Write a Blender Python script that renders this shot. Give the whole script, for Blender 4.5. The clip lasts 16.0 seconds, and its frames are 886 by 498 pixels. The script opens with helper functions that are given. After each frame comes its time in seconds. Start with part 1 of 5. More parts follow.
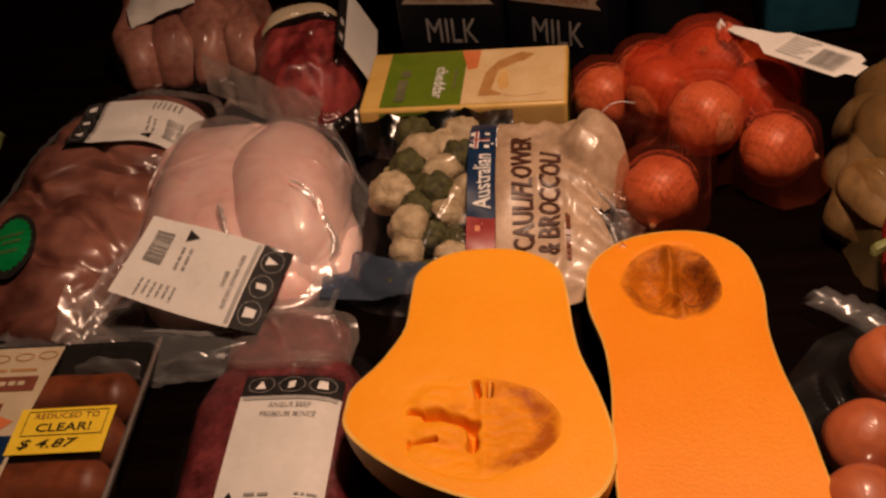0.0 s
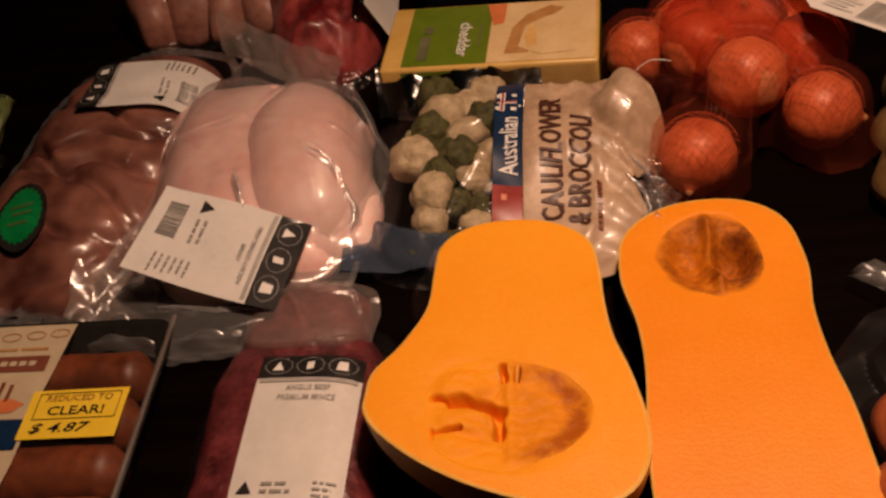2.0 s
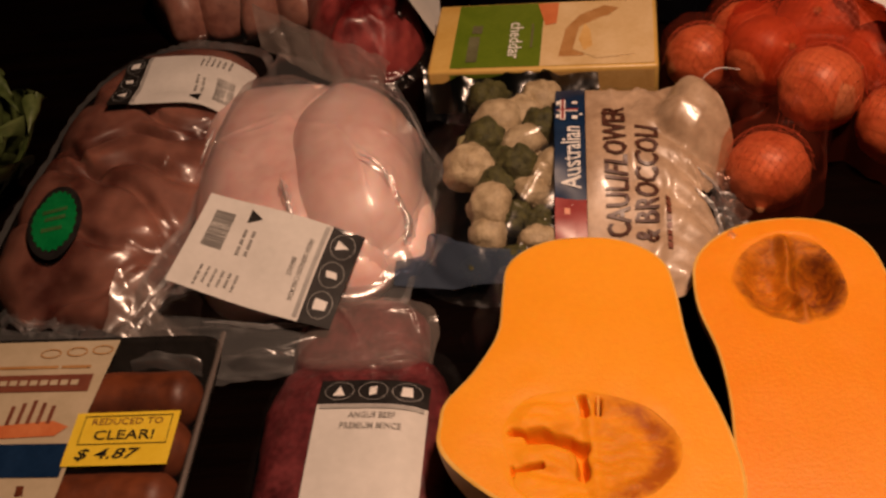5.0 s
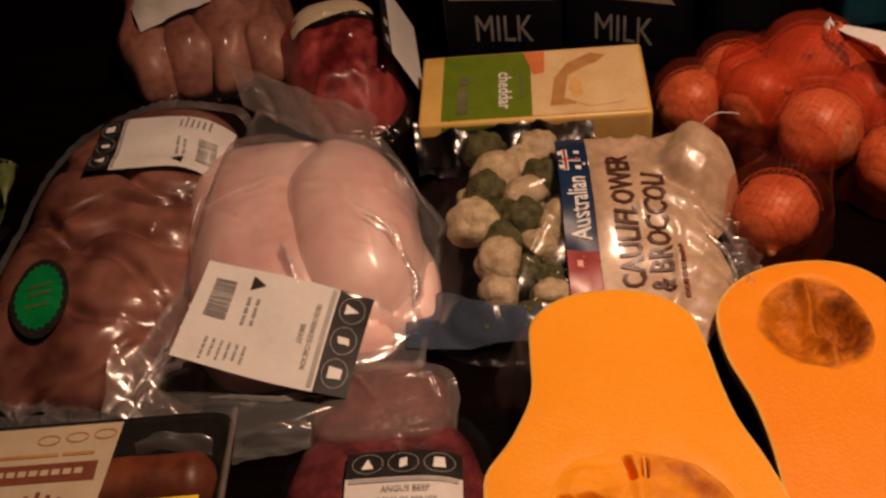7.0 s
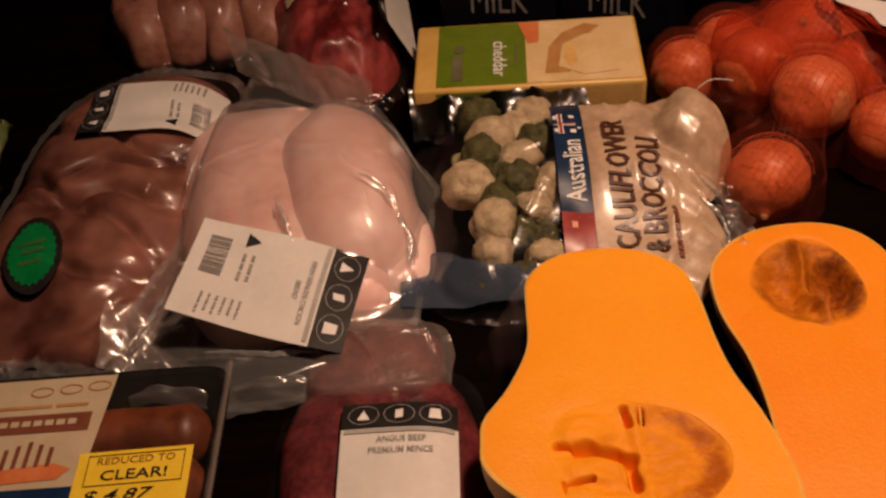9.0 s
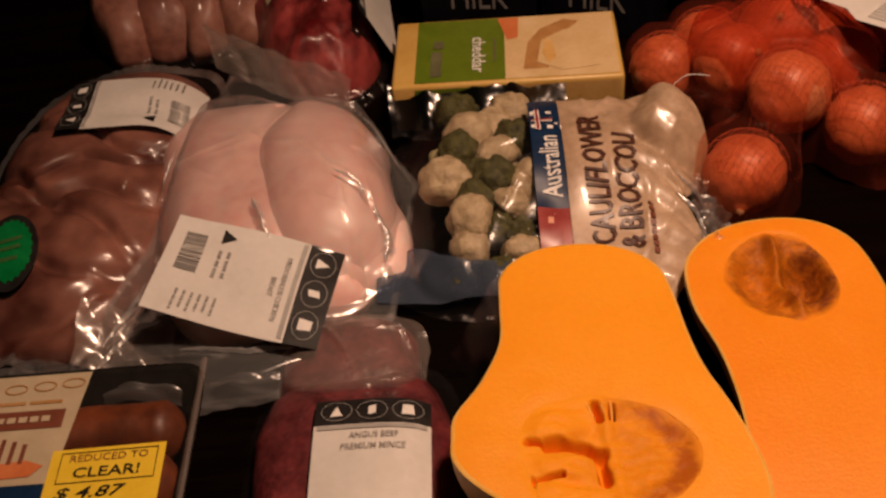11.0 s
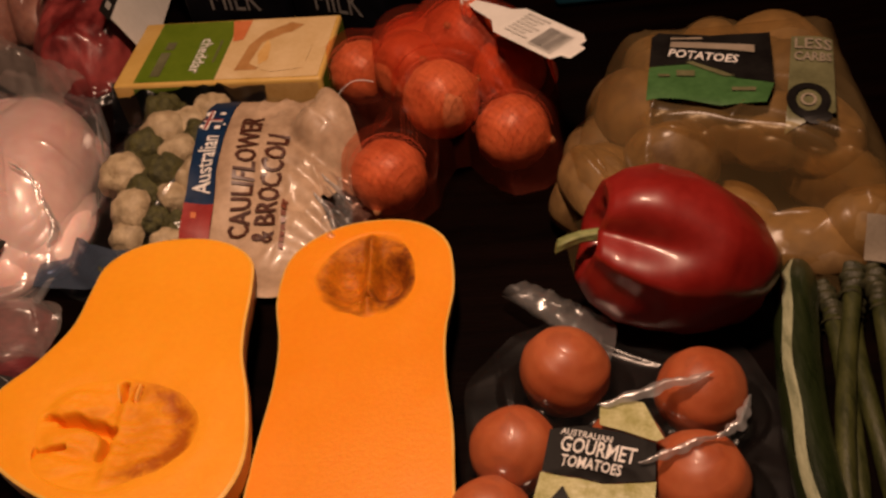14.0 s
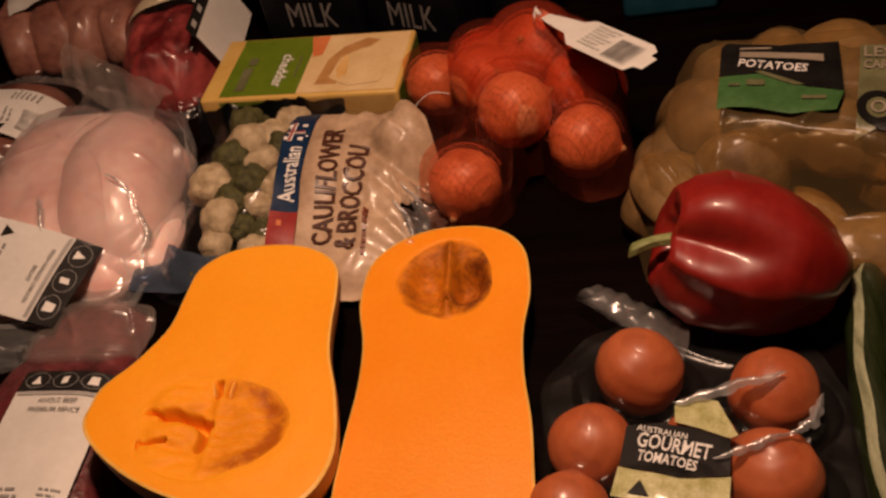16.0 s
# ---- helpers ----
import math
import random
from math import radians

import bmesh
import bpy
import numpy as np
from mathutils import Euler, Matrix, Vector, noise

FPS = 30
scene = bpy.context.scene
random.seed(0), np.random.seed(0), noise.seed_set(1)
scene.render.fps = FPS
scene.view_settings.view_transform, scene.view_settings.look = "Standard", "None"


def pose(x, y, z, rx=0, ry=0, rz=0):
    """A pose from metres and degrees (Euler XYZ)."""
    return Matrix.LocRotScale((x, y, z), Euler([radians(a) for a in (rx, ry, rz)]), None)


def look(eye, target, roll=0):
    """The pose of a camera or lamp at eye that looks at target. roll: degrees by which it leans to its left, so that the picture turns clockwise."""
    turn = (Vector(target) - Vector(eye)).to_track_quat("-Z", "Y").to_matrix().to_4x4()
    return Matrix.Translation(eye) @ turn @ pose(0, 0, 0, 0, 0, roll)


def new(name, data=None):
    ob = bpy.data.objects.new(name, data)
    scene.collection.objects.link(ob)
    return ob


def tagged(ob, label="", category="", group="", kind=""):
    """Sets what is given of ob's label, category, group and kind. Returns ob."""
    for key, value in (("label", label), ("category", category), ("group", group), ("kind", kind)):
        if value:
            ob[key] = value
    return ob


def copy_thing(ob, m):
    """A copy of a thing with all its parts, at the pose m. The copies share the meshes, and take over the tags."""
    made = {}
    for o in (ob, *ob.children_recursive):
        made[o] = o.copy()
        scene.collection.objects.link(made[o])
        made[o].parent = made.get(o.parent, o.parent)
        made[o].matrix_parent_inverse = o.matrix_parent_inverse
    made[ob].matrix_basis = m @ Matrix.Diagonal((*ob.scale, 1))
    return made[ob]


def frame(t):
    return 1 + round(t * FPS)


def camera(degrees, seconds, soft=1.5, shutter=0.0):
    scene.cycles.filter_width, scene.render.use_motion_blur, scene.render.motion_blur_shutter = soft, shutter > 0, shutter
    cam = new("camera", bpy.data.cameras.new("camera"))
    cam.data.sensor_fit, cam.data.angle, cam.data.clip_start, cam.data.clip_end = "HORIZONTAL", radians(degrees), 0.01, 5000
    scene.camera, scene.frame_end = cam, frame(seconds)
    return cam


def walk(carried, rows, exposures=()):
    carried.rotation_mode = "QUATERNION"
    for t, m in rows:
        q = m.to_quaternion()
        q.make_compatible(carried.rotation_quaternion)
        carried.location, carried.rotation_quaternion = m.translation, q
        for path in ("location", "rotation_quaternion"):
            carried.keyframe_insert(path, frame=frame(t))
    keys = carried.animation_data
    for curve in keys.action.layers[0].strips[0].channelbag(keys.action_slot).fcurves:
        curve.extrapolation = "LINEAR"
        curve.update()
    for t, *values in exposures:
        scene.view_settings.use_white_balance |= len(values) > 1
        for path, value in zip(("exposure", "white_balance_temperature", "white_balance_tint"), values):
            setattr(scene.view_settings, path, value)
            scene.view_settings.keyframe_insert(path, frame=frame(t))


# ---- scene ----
cam = camera(46.8, 16.0, soft=2.6, shutter=0.4)
METRES, EYE, TILT, LEAN, TURN = 0.85, 0.4785, -41.0, 7.0, 0.0
ROWS = [
    (0.0, 0.0, 0.0, 0.0, 0.0, 0.0, -0.0),
    (0.5, -0.0068, 0.011, -0.0068, 0.17, -0.47, -0.24),
    (1.0, -0.0203, 0.0201, -0.0024, 0.46, -1.15, -0.31),
    (1.5, -0.0214, 0.0312, -0.0009, 0.58, -1.71, -0.31),
    (2.0, 0.0031, 0.0379, 0.0207, 1.61, -3.2, 0.44),
    (2.5, 0.062, 0.0474, 0.0497, 2.72, -4.12, 0.69),
    (3.0, 0.1287, 0.0429, 0.0671, 4.14, -4.51, 0.24),
    (3.5, 0.1674, 0.038, 0.065, 5.67, -5.39, 0.14),
    (4.0, 0.1193, 0.0416, 0.0559, 4.38, -5.06, 0.01),
    (4.5, 0.0021, 0.0609, 0.0443, 2.47, -4.82, -0.49),
    (7.0, -0.1142, 0.0977, 0.0567, -3.59, -2.12, 1.88),
    (7.5, -0.1203, 0.0854, 0.0449, -3.96, -1.71, 1.68),
    (8.0, -0.1229, 0.083, 0.0309, -4.22, -1.63, 1.53),
    (8.5, -0.1265, 0.0902, 0.0274, -4.2, -1.83, 1.4),
    (9.0, -0.1239, 0.0953, 0.0263, -4.51, -1.99, 1.3),
    (11.5, -0.0972, 0.0927, 0.027, -4.76, -2.35, 1.49),
    (12.0, -0.0344, 0.0817, 0.0351, -4.03, -2.58, 1.2),
    (12.5, 0.0611, 0.0587, 0.0383, -3.36, -2.86, 0.84),
    (13.0, 0.1426, 0.0435, 0.0363, -1.73, -3.24, 0.28),
    (13.5, 0.2001, 0.0323, 0.0327, 0.15, -3.24, -0.21),
    (14.0, 0.2249, 0.0297, 0.0369, 0.4, -3.37, -0.06),
    (14.5, 0.2342, 0.0302, 0.037, 0.42, -3.28, 0.1),
    (15.0, 0.221, 0.0108, 0.0409, 2.14, -3.03, 0.34),
    (15.5, 0.214, 0.0019, 0.0384, 3.22, -2.82, 0.32),
    (16.0, 0.2125, 0.0005, 0.0337, 3.67, -2.71, 0.19),
]
walk(cam, [(t, pose(0, 0, EYE, TILT, LEAN, TURN) @ pose(METRES * x, METRES * y, METRES * z, 90 + pitch, roll, yaw)) for t, x, y, z, yaw, pitch, roll in ROWS])

# ---- light ----
LAMP_AT, LAMP_WATTS = (0.15, 0.41, 0.84), 7.4
world = bpy.data.worlds.new("world")
scene.world = world
world.use_nodes = True
world.node_tree.nodes["Background"].inputs[0].default_value = (0.9, 0.75, 0.6, 1)
world.node_tree.nodes["Background"].inputs[1].default_value = 0.002
lamp_data = bpy.data.lights.new("kitchen_lamp", "AREA")
lamp_data.shape, lamp_data.size, lamp_data.energy = "DISK", 0.09, LAMP_WATTS
lamp_data.color = (1.0, 0.62, 0.42)
lamp = new("kitchen_lamp", lamp_data)
lamp.matrix_world = look(LAMP_AT, (0.0, 0.43, 0.0))
scene.view_settings.exposure = 0.0


# ---- materials ----
def nodes_of(name):
    m = bpy.data.materials.new(name)
    m.use_nodes = True
    t = m.node_tree
    return m, t, t.nodes["Principled BSDF"], t.nodes, t.links


def rgba(c):
    return (c[0], c[1], c[2], 1.0)


def surface(name, dark, light, scale=40.0, rough=0.5, bump=0.0, bump_scale=None, fine=None, stretch=(1, 1, 1),
            sss=0.0, coat=0.0, low=0.35, high=0.65, spec=0.5, metallic=0.0, rough_var=0.12, vary=0.0):
    """A mottled surface: two scales of noise between two base colours, with fine relief."""
    m, t, b, n, l = nodes_of(name)
    co = n.new("ShaderNodeTexCoord")
    mp = n.new("ShaderNodeMapping")
    mp.inputs["Scale"].default_value = stretch
    l.new(co.outputs["Object"], mp.inputs["Vector"])
    big = n.new("ShaderNodeTexNoise")
    big.inputs["Scale"].default_value, big.inputs["Detail"].default_value = scale, 3.0
    small = n.new("ShaderNodeTexNoise")
    small.inputs["Scale"].default_value, small.inputs["Detail"].default_value = fine or scale * 7, 4.0
    l.new(mp.outputs[0], big.inputs["Vector"])
    l.new(mp.outputs[0], small.inputs["Vector"])
    mix = n.new("ShaderNodeMath")
    mix.operation = "MULTIPLY_ADD"
    mix.inputs[1].default_value = 0.35
    l.new(small.outputs[0], mix.inputs[0])
    scaled = n.new("ShaderNodeMath")
    scaled.operation = "MULTIPLY"
    scaled.inputs[1].default_value = 0.65
    l.new(big.outputs[0], scaled.inputs[0])
    l.new(scaled.outputs[0], mix.inputs[2])
    ramp = n.new("ShaderNodeValToRGB")
    ramp.color_ramp.elements[0].position, ramp.color_ramp.elements[1].position = low, high
    ramp.color_ramp.elements[0].color, ramp.color_ramp.elements[1].color = rgba(dark), rgba(light)
    l.new(mix.outputs[0], ramp.inputs[0])
    if vary:
        info = n.new("ShaderNodeObjectInfo")
        span = n.new("ShaderNodeMapRange")
        span.inputs["To Min"].default_value, span.inputs["To Max"].default_value = 1 - vary, 1 + vary
        l.new(info.outputs["Random"], span.inputs["Value"])
        hsv = n.new("ShaderNodeHueSaturation")
        l.new(span.outputs[0], hsv.inputs["Value"])
        l.new(ramp.outputs[0], hsv.inputs["Color"])
        l.new(hsv.outputs[0], b.inputs["Base Color"])
    else:
        l.new(ramp.outputs[0], b.inputs["Base Color"])
    r = n.new("ShaderNodeMapRange")
    r.inputs["To Min"].default_value, r.inputs["To Max"].default_value = max(0.03, rough - rough_var), min(1, rough + rough_var)
    l.new(big.outputs[0], r.inputs["Value"])
    l.new(r.outputs[0], b.inputs["Roughness"])
    b.inputs["Specular IOR Level"].default_value = spec
    b.inputs["Metallic"].default_value = metallic
    b.inputs["Coat Weight"].default_value = coat
    b.inputs["Coat Roughness"].default_value = 0.12
    if sss:
        b.inputs["Subsurface Weight"].default_value = sss
        b.inputs["Subsurface Radius"].default_value = (1.0, 0.35, 0.2)
        b.inputs["Subsurface Scale"].default_value = 0.006
    if bump:
        bn = n.new("ShaderNodeTexNoise")
        bn.inputs["Scale"].default_value, bn.inputs["Detail"].default_value = bump_scale or scale * 5, 4.0
        l.new(mp.outputs[0], bn.inputs["Vector"])
        bp = n.new("ShaderNodeBump")
        bp.inputs["Strength"].default_value, bp.inputs["Distance"].default_value = bump, 0.002
        l.new(bn.outputs[0], bp.inputs["Height"])
        l.new(bp.outputs[0], b.inputs["Normal"])
    return m


def film(name, gloss=0.10, rough=0.12, tint=(1, 1, 1), haze=0.006, bump=0.25, bump_scale=90.0, haze_color=(0.8, 0.8, 0.8)):
    """Thin clear plastic: see-through, with sharp wrinkled reflections and a little milky haze."""
    m = bpy.data.materials.new(name)
    m.use_nodes = True
    n, l = m.node_tree.nodes, m.node_tree.links
    n.clear()
    out = n.new("ShaderNodeOutputMaterial")
    clear = n.new("ShaderNodeBsdfTransparent")
    clear.inputs[0].default_value = rgba(tint)
    shine = n.new("ShaderNodeBsdfGlossy")
    shine.inputs["Roughness"].default_value = rough
    milky = n.new("ShaderNodeBsdfDiffuse")
    milky.inputs[0].default_value = rgba(haze_color)
    co = n.new("ShaderNodeTexCoord")
    nz = n.new("ShaderNodeTexNoise")
    nz.inputs["Scale"].default_value, nz.inputs["Detail"].default_value, nz.inputs["Distortion"].default_value = bump_scale, 2.0, 1.2
    l.new(co.outputs["Object"], nz.inputs["Vector"])
    bp = n.new("ShaderNodeBump")
    bp.inputs["Strength"].default_value, bp.inputs["Distance"].default_value = bump, 0.004
    l.new(nz.outputs[0], bp.inputs["Height"])
    l.new(bp.outputs[0], shine.inputs["Normal"])
    fres = n.new("ShaderNodeLayerWeight")
    fres.inputs["Blend"].default_value = 0.25
    l.new(bp.outputs[0], fres.inputs["Normal"])
    rng = n.new("ShaderNodeMapRange")
    rng.inputs["To Min"].default_value, rng.inputs["To Max"].default_value = gloss, min(0.6, gloss * 4)
    l.new(fres.outputs["Facing"], rng.inputs["Value"])
    m1, m2 = n.new("ShaderNodeMixShader"), n.new("ShaderNodeMixShader")
    m1.inputs[0].default_value = haze
    l.new(clear.outputs[0], m1.inputs[1])
    l.new(milky.outputs[0], m1.inputs[2])
    l.new(rng.outputs[0], m2.inputs[0])
    l.new(m1.outputs[0], m2.inputs[1])
    l.new(shine.outputs[0], m2.inputs[2])
    l.new(m2.outputs[0], out.inputs["Surface"])
    return m


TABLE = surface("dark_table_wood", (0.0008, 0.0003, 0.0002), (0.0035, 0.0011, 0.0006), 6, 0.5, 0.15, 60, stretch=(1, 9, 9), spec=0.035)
PLASTER = surface("painted_plaster", (0.10, 0.085, 0.07), (0.14, 0.12, 0.10), 4, 0.85, 0.2, 80)
FLOOR = surface("floor_boards", (0.06, 0.035, 0.02), (0.1, 0.06, 0.035), 8, 0.5, 0.1, stretch=(8, 1, 1))
FLESH = surface("pumpkin_flesh", (0.88, 0.325, 0.009), (0.94, 0.370, 0.013), 9, 0.42, 0.10, 500, sss=0.15, fine=260, coat=0.1)
# same flesh for the second half, its weaker light put into the colour
FLESH_DIM = surface("dimly_lit_flesh", (0.86, 0.262, 0.005), (0.92, 0.308, 0.008), 9, 0.42, 0.10, 500, sss=0.15, fine=260, coat=0.1)


def pulp(name, clean, fibre, strands):
    """Flesh that turns into brown fibre; the share of fibre is stored with the mesh as 'fibre'."""
    m, t, b, n, l = nodes_of(name)
    co, at = n.new("ShaderNodeTexCoord"), n.new("ShaderNodeAttribute")
    at.attribute_name = "fibre"
    streak, soft = n.new("ShaderNodeTexNoise"), n.new("ShaderNodeTexNoise")
    streak.inputs["Scale"].default_value, streak.inputs["Detail"].default_value, streak.inputs["Distortion"].default_value = strands, 4.0, 0.8
    soft.inputs["Scale"].default_value, soft.inputs["Detail"].default_value = 70.0, 2.0
    for q in (streak, soft):
        l.new(co.outputs["Object"], q.inputs["Vector"])
    both = n.new("ShaderNodeMath")
    both.operation = "ADD"
    l.new(streak.outputs[0], both.inputs[0])
    l.new(soft.outputs[0], both.inputs[1])
    span = n.new("ShaderNodeMapRange")
    span.inputs["From Min"].default_value, span.inputs["From Max"].default_value = 0.7, 1.3
    span.inputs["To Min"].default_value, span.inputs["To Max"].default_value = 0.55, 1.35
    l.new(both.outputs[0], span.inputs["Value"])
    amount = n.new("ShaderNodeMath")
    amount.operation, amount.use_clamp = "MULTIPLY", True
    l.new(span.outputs[0], amount.inputs[0])
    l.new(at.outputs["Fac"], amount.inputs[1])
    ramp = n.new("ShaderNodeValToRGB")
    ramp.color_ramp.elements[0].color, ramp.color_ramp.elements[1].color = rgba(clean), rgba(fibre)
    l.new(amount.outputs[0], ramp.inputs[0])
    l.new(ramp.outputs[0], b.inputs["Base Color"])
    b.inputs["Roughness"].default_value = 0.62
    b.inputs["Specular IOR Level"].default_value = 0.25
    b.inputs["Subsurface Weight"].default_value, b.inputs["Subsurface Scale"].default_value = 0.12, 0.005
    b.inputs["Subsurface Radius"].default_value = (1.0, 0.35, 0.2)
    bp = n.new("ShaderNodeBump")
    bp.inputs["Strength"].default_value, bp.inputs["Distance"].default_value = 0.14, 0.001
    l.new(streak.outputs[0], bp.inputs["Height"])
    l.new(bp.outputs[0], b.inputs["Normal"])
    return m


PULP = pulp("pumpkin_pulp", (0.91, 0.348, 0.011), (0.42, 0.105, 0.004), 210)
# clean tone follows the second half's dimmer flesh
DRY_PULP = pulp("dry_pumpkin_pulp", (0.89, 0.285, 0.0065), (0.19, 0.045, 0.006), 240)
SEED = surface("pumpkin_seed", (0.62, 0.27, 0.05), (0.8, 0.42, 0.1), 90, 0.4, 0.2, 400)
STRAND = surface("pale_pumpkin_strand", (0.86, 0.40, 0.05), (0.92, 0.50, 0.10), 90, 0.5, 0.1, 300)
RIND = surface("pumpkin_rind", (0.80, 0.42, 0.06), (0.9, 0.55, 0.14), 60, 0.5, 0.05)
SKIN = surface("pumpkin_skin", (0.42, 0.22, 0.08), (0.55, 0.31, 0.13), 30, 0.55, 0.1)
ONION = surface("onion_skin", (0.36, 0.090, 0.034), (0.66, 0.225, 0.098), 45, 0.42, 0.12, 200)
ROOT = surface("onion_root", (0.3, 0.2, 0.1), (0.5, 0.36, 0.2), 300, 0.8, 0.4)
# red raised so that the strands' glint is part of the colour
NET = surface("red_net", (0.52, 0.11, 0.055), (0.70, 0.20, 0.11), 200, 0.35)
POTATO = surface("potato_skin", (0.09, 0.046, 0.013), (0.25, 0.150, 0.052), 16, 0.65, 0.12, 200, vary=0.35)
CAPSICUM = surface("red_capsicum_skin", (0.18, 0.007, 0.005), (0.26, 0.015, 0.011), 25, 0.42, 0.05, 60, coat=0.22)
STALK = surface("green_stalk", (0.11, 0.14, 0.04), (0.27, 0.29, 0.11), 120, 0.5, 0.3)
TOMATO = surface("tomato_skin", (0.36, 0.080, 0.026), (0.47, 0.130, 0.046), 25, 0.48, 0.04, 80, sss=0.1, coat=0.06)
PALE_STRIPE = surface("pale_zucchini_stripe", (0.16, 0.18, 0.10), (0.40, 0.42, 0.27), 90, 0.4, 0.3, 160, stretch=(3, 0.5, 3), coat=0.3)
CUCUMBER = surface("cucumber_skin", (0.007, 0.012, 0.003), (0.021, 0.030, 0.009), 60, 0.3, 0.3, 120, stretch=(3, 0.4, 3), coat=0.4)
ASPARAGUS = surface("asparagus_green", (0.016, 0.021, 0.005), (0.065, 0.070, 0.018), 90, 0.45, 0.2, stretch=(2, 0.5, 2))
ASPTIP = surface("asparagus_tip", (0.02, 0.024, 0.010), (0.06, 0.058, 0.026), 200, 0.5, 0.3)
LETTUCE = surface("pale_leaf", (0.04, 0.065, 0.014), (0.10, 0.13, 0.040), 40, 0.5, 0.5, 90)
CHICKEN = surface("raw_chicken", (0.78, 0.43, 0.38), (0.96, 0.70, 0.64), 15, 0.36, 0.15, 60, sss=0.3, coat=0.2)
PORK = surface("raw_pork", (0.065, 0.015, 0.010), (0.30, 0.125, 0.088), 17, 0.4, 0.2, 60, sss=0.15, coat=0.15, fine=60)
ROLL = surface("raw_pale_pork", (0.13, 0.042, 0.030), (0.32, 0.15, 0.11), 22, 0.45, 0.2, 90, sss=0.2)
BEEF = surface("raw_beef", (0.09, 0.004, 0.005), (0.46, 0.075, 0.07), 26, 0.45, 0.4, 70, low=0.40, high=0.74, coat=0.15, fine=90, stretch=(1.6, 0.7, 1))
MINCE = surface("beef_mince", (0.05, 0.006, 0.008), (0.20, 0.036, 0.040), 60, 0.38, 0.5, 160, fine=300, coat=0.2)
BRATS = surface("cured_sausage", (0.045, 0.010, 0.004), (0.19, 0.046, 0.013), 16, 0.5, 0.2, 120)
BLACK_TRAY = surface("black_tray", (0.008, 0.007, 0.006), (0.014, 0.012, 0.011), 90, 0.3)
PAPER = surface("white_label", (0.60, 0.585, 0.55), (0.70, 0.68, 0.645), 30, 0.45, 0.1, 60)
CREAM = surface("cream_card", (0.46, 0.38, 0.25), (0.54, 0.45, 0.31), 40, 0.5)
INK = surface("black_ink", (0.010, 0.009, 0.009), (0.018, 0.016, 0.015), 90, 0.4)
GREY_INK = surface("grey_ink", (0.22, 0.21, 0.2), (0.3, 0.29, 0.27), 90, 0.5)
WHITE_INK = surface("white_ink", (0.72, 0.7, 0.67), (0.8, 0.78, 0.75), 90, 0.5)
DIM_INK = surface("silver_ink", (0.30, 0.29, 0.28), (0.4, 0.39, 0.37), 90, 0.5)
CARTON_INK = surface("carton_grey_ink", (0.15, 0.14, 0.135), (0.25, 0.24, 0.225), 90, 0.5)
PALE_INK = surface("pale_grey_ink", (0.42, 0.41, 0.38), (0.52, 0.5, 0.47), 90, 0.5)
YELLOW = surface("yellow_sticker", (0.80, 0.55, 0.03), (0.88, 0.64, 0.05), 40, 0.45)
GREEN_STICKER = surface("green_sticker", (0.0, 0.13, 0.03), (0.003, 0.19, 0.045), 60, 0.35)
BLUE = surface("blue_print", (0.004, 0.018, 0.055), (0.008, 0.03, 0.085), 50, 0.35)
RED = surface("red_print", (0.24, 0.02, 0.018), (0.33, 0.035, 0.03), 60, 0.35)
BROWN = surface("brown_print", (0.16, 0.05, 0.03), (0.22, 0.07, 0.04), 60, 0.4)
DARK_BROWN = surface("dark_brown_print", (0.055, 0.018, 0.010), (0.09, 0.030, 0.017), 60, 0.4)
ORANGE = surface("orange_print", (0.55, 0.15, 0.05), (0.66, 0.22, 0.08), 60, 0.4)
CHEESE_YELLOW = surface("cheese_yellow", (0.58, 0.36, 0.085), (0.66, 0.44, 0.13), 40, 0.35)
CHEESE_GREEN = surface("cheese_green", (0.095, 0.155, 0.010), (0.135, 0.20, 0.014), 40, 0.32)
CHEESE_CREAM = surface("cheese_cream", (0.62, 0.44, 0.21), (0.72, 0.54, 0.30), 40, 0.35)
CHEESE_SLICE = surface("cheese_picture", (0.6, 0.34, 0.10), (0.74, 0.48, 0.18), 60, 0.35)
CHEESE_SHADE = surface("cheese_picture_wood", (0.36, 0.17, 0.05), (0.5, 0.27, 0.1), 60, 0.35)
CARTON = surface("dark_milk_carton", (0.003, 0.003, 0.005), (0.006, 0.006, 0.009), 40, 0.5, spec=0.12)
BANNER = surface("carton_banner", (0.24, 0.20, 0.15), (0.32, 0.27, 0.21), 60, 0.45)
CAULI = surface("cauliflower", (0.30, 0.22, 0.12), (0.54, 0.43, 0.27), 120, 0.6, 0.5, 350)
BROCCOLI = surface("broccoli", (0.028, 0.028, 0.006), (0.095, 0.090, 0.022), 180, 0.7, 0.9, 400)
FLORET_STEM = surface("floret_stem", (0.36, 0.34, 0.16), (0.5, 0.46, 0.24), 60, 0.5)
PANEL = surface("pale_bag_print", (0.32, 0.215, 0.135), (0.56, 0.405, 0.275), 26, 0.40, 0.5, 45, coat=0.25)
BAG_BLUE = film("blue_tinted_film", 0.06, 0.2, (0.40, 0.48, 0.62), 0.42, 0.2, 60, (0.10, 0.135, 0.20))
POT_BLACK = surface("potato_bag_black", (0.005, 0.004, 0.004), (0.010, 0.009, 0.008), 60, 0.5, spec=0.2)
POT_GREEN = surface("potato_bag_green", (0.03, 0.085, 0.022), (0.06, 0.15, 0.045), 40, 0.4)
POT_SAGE = surface("potato_bag_sage", (0.10, 0.10, 0.048), (0.16, 0.16, 0.08), 60, 0.4)
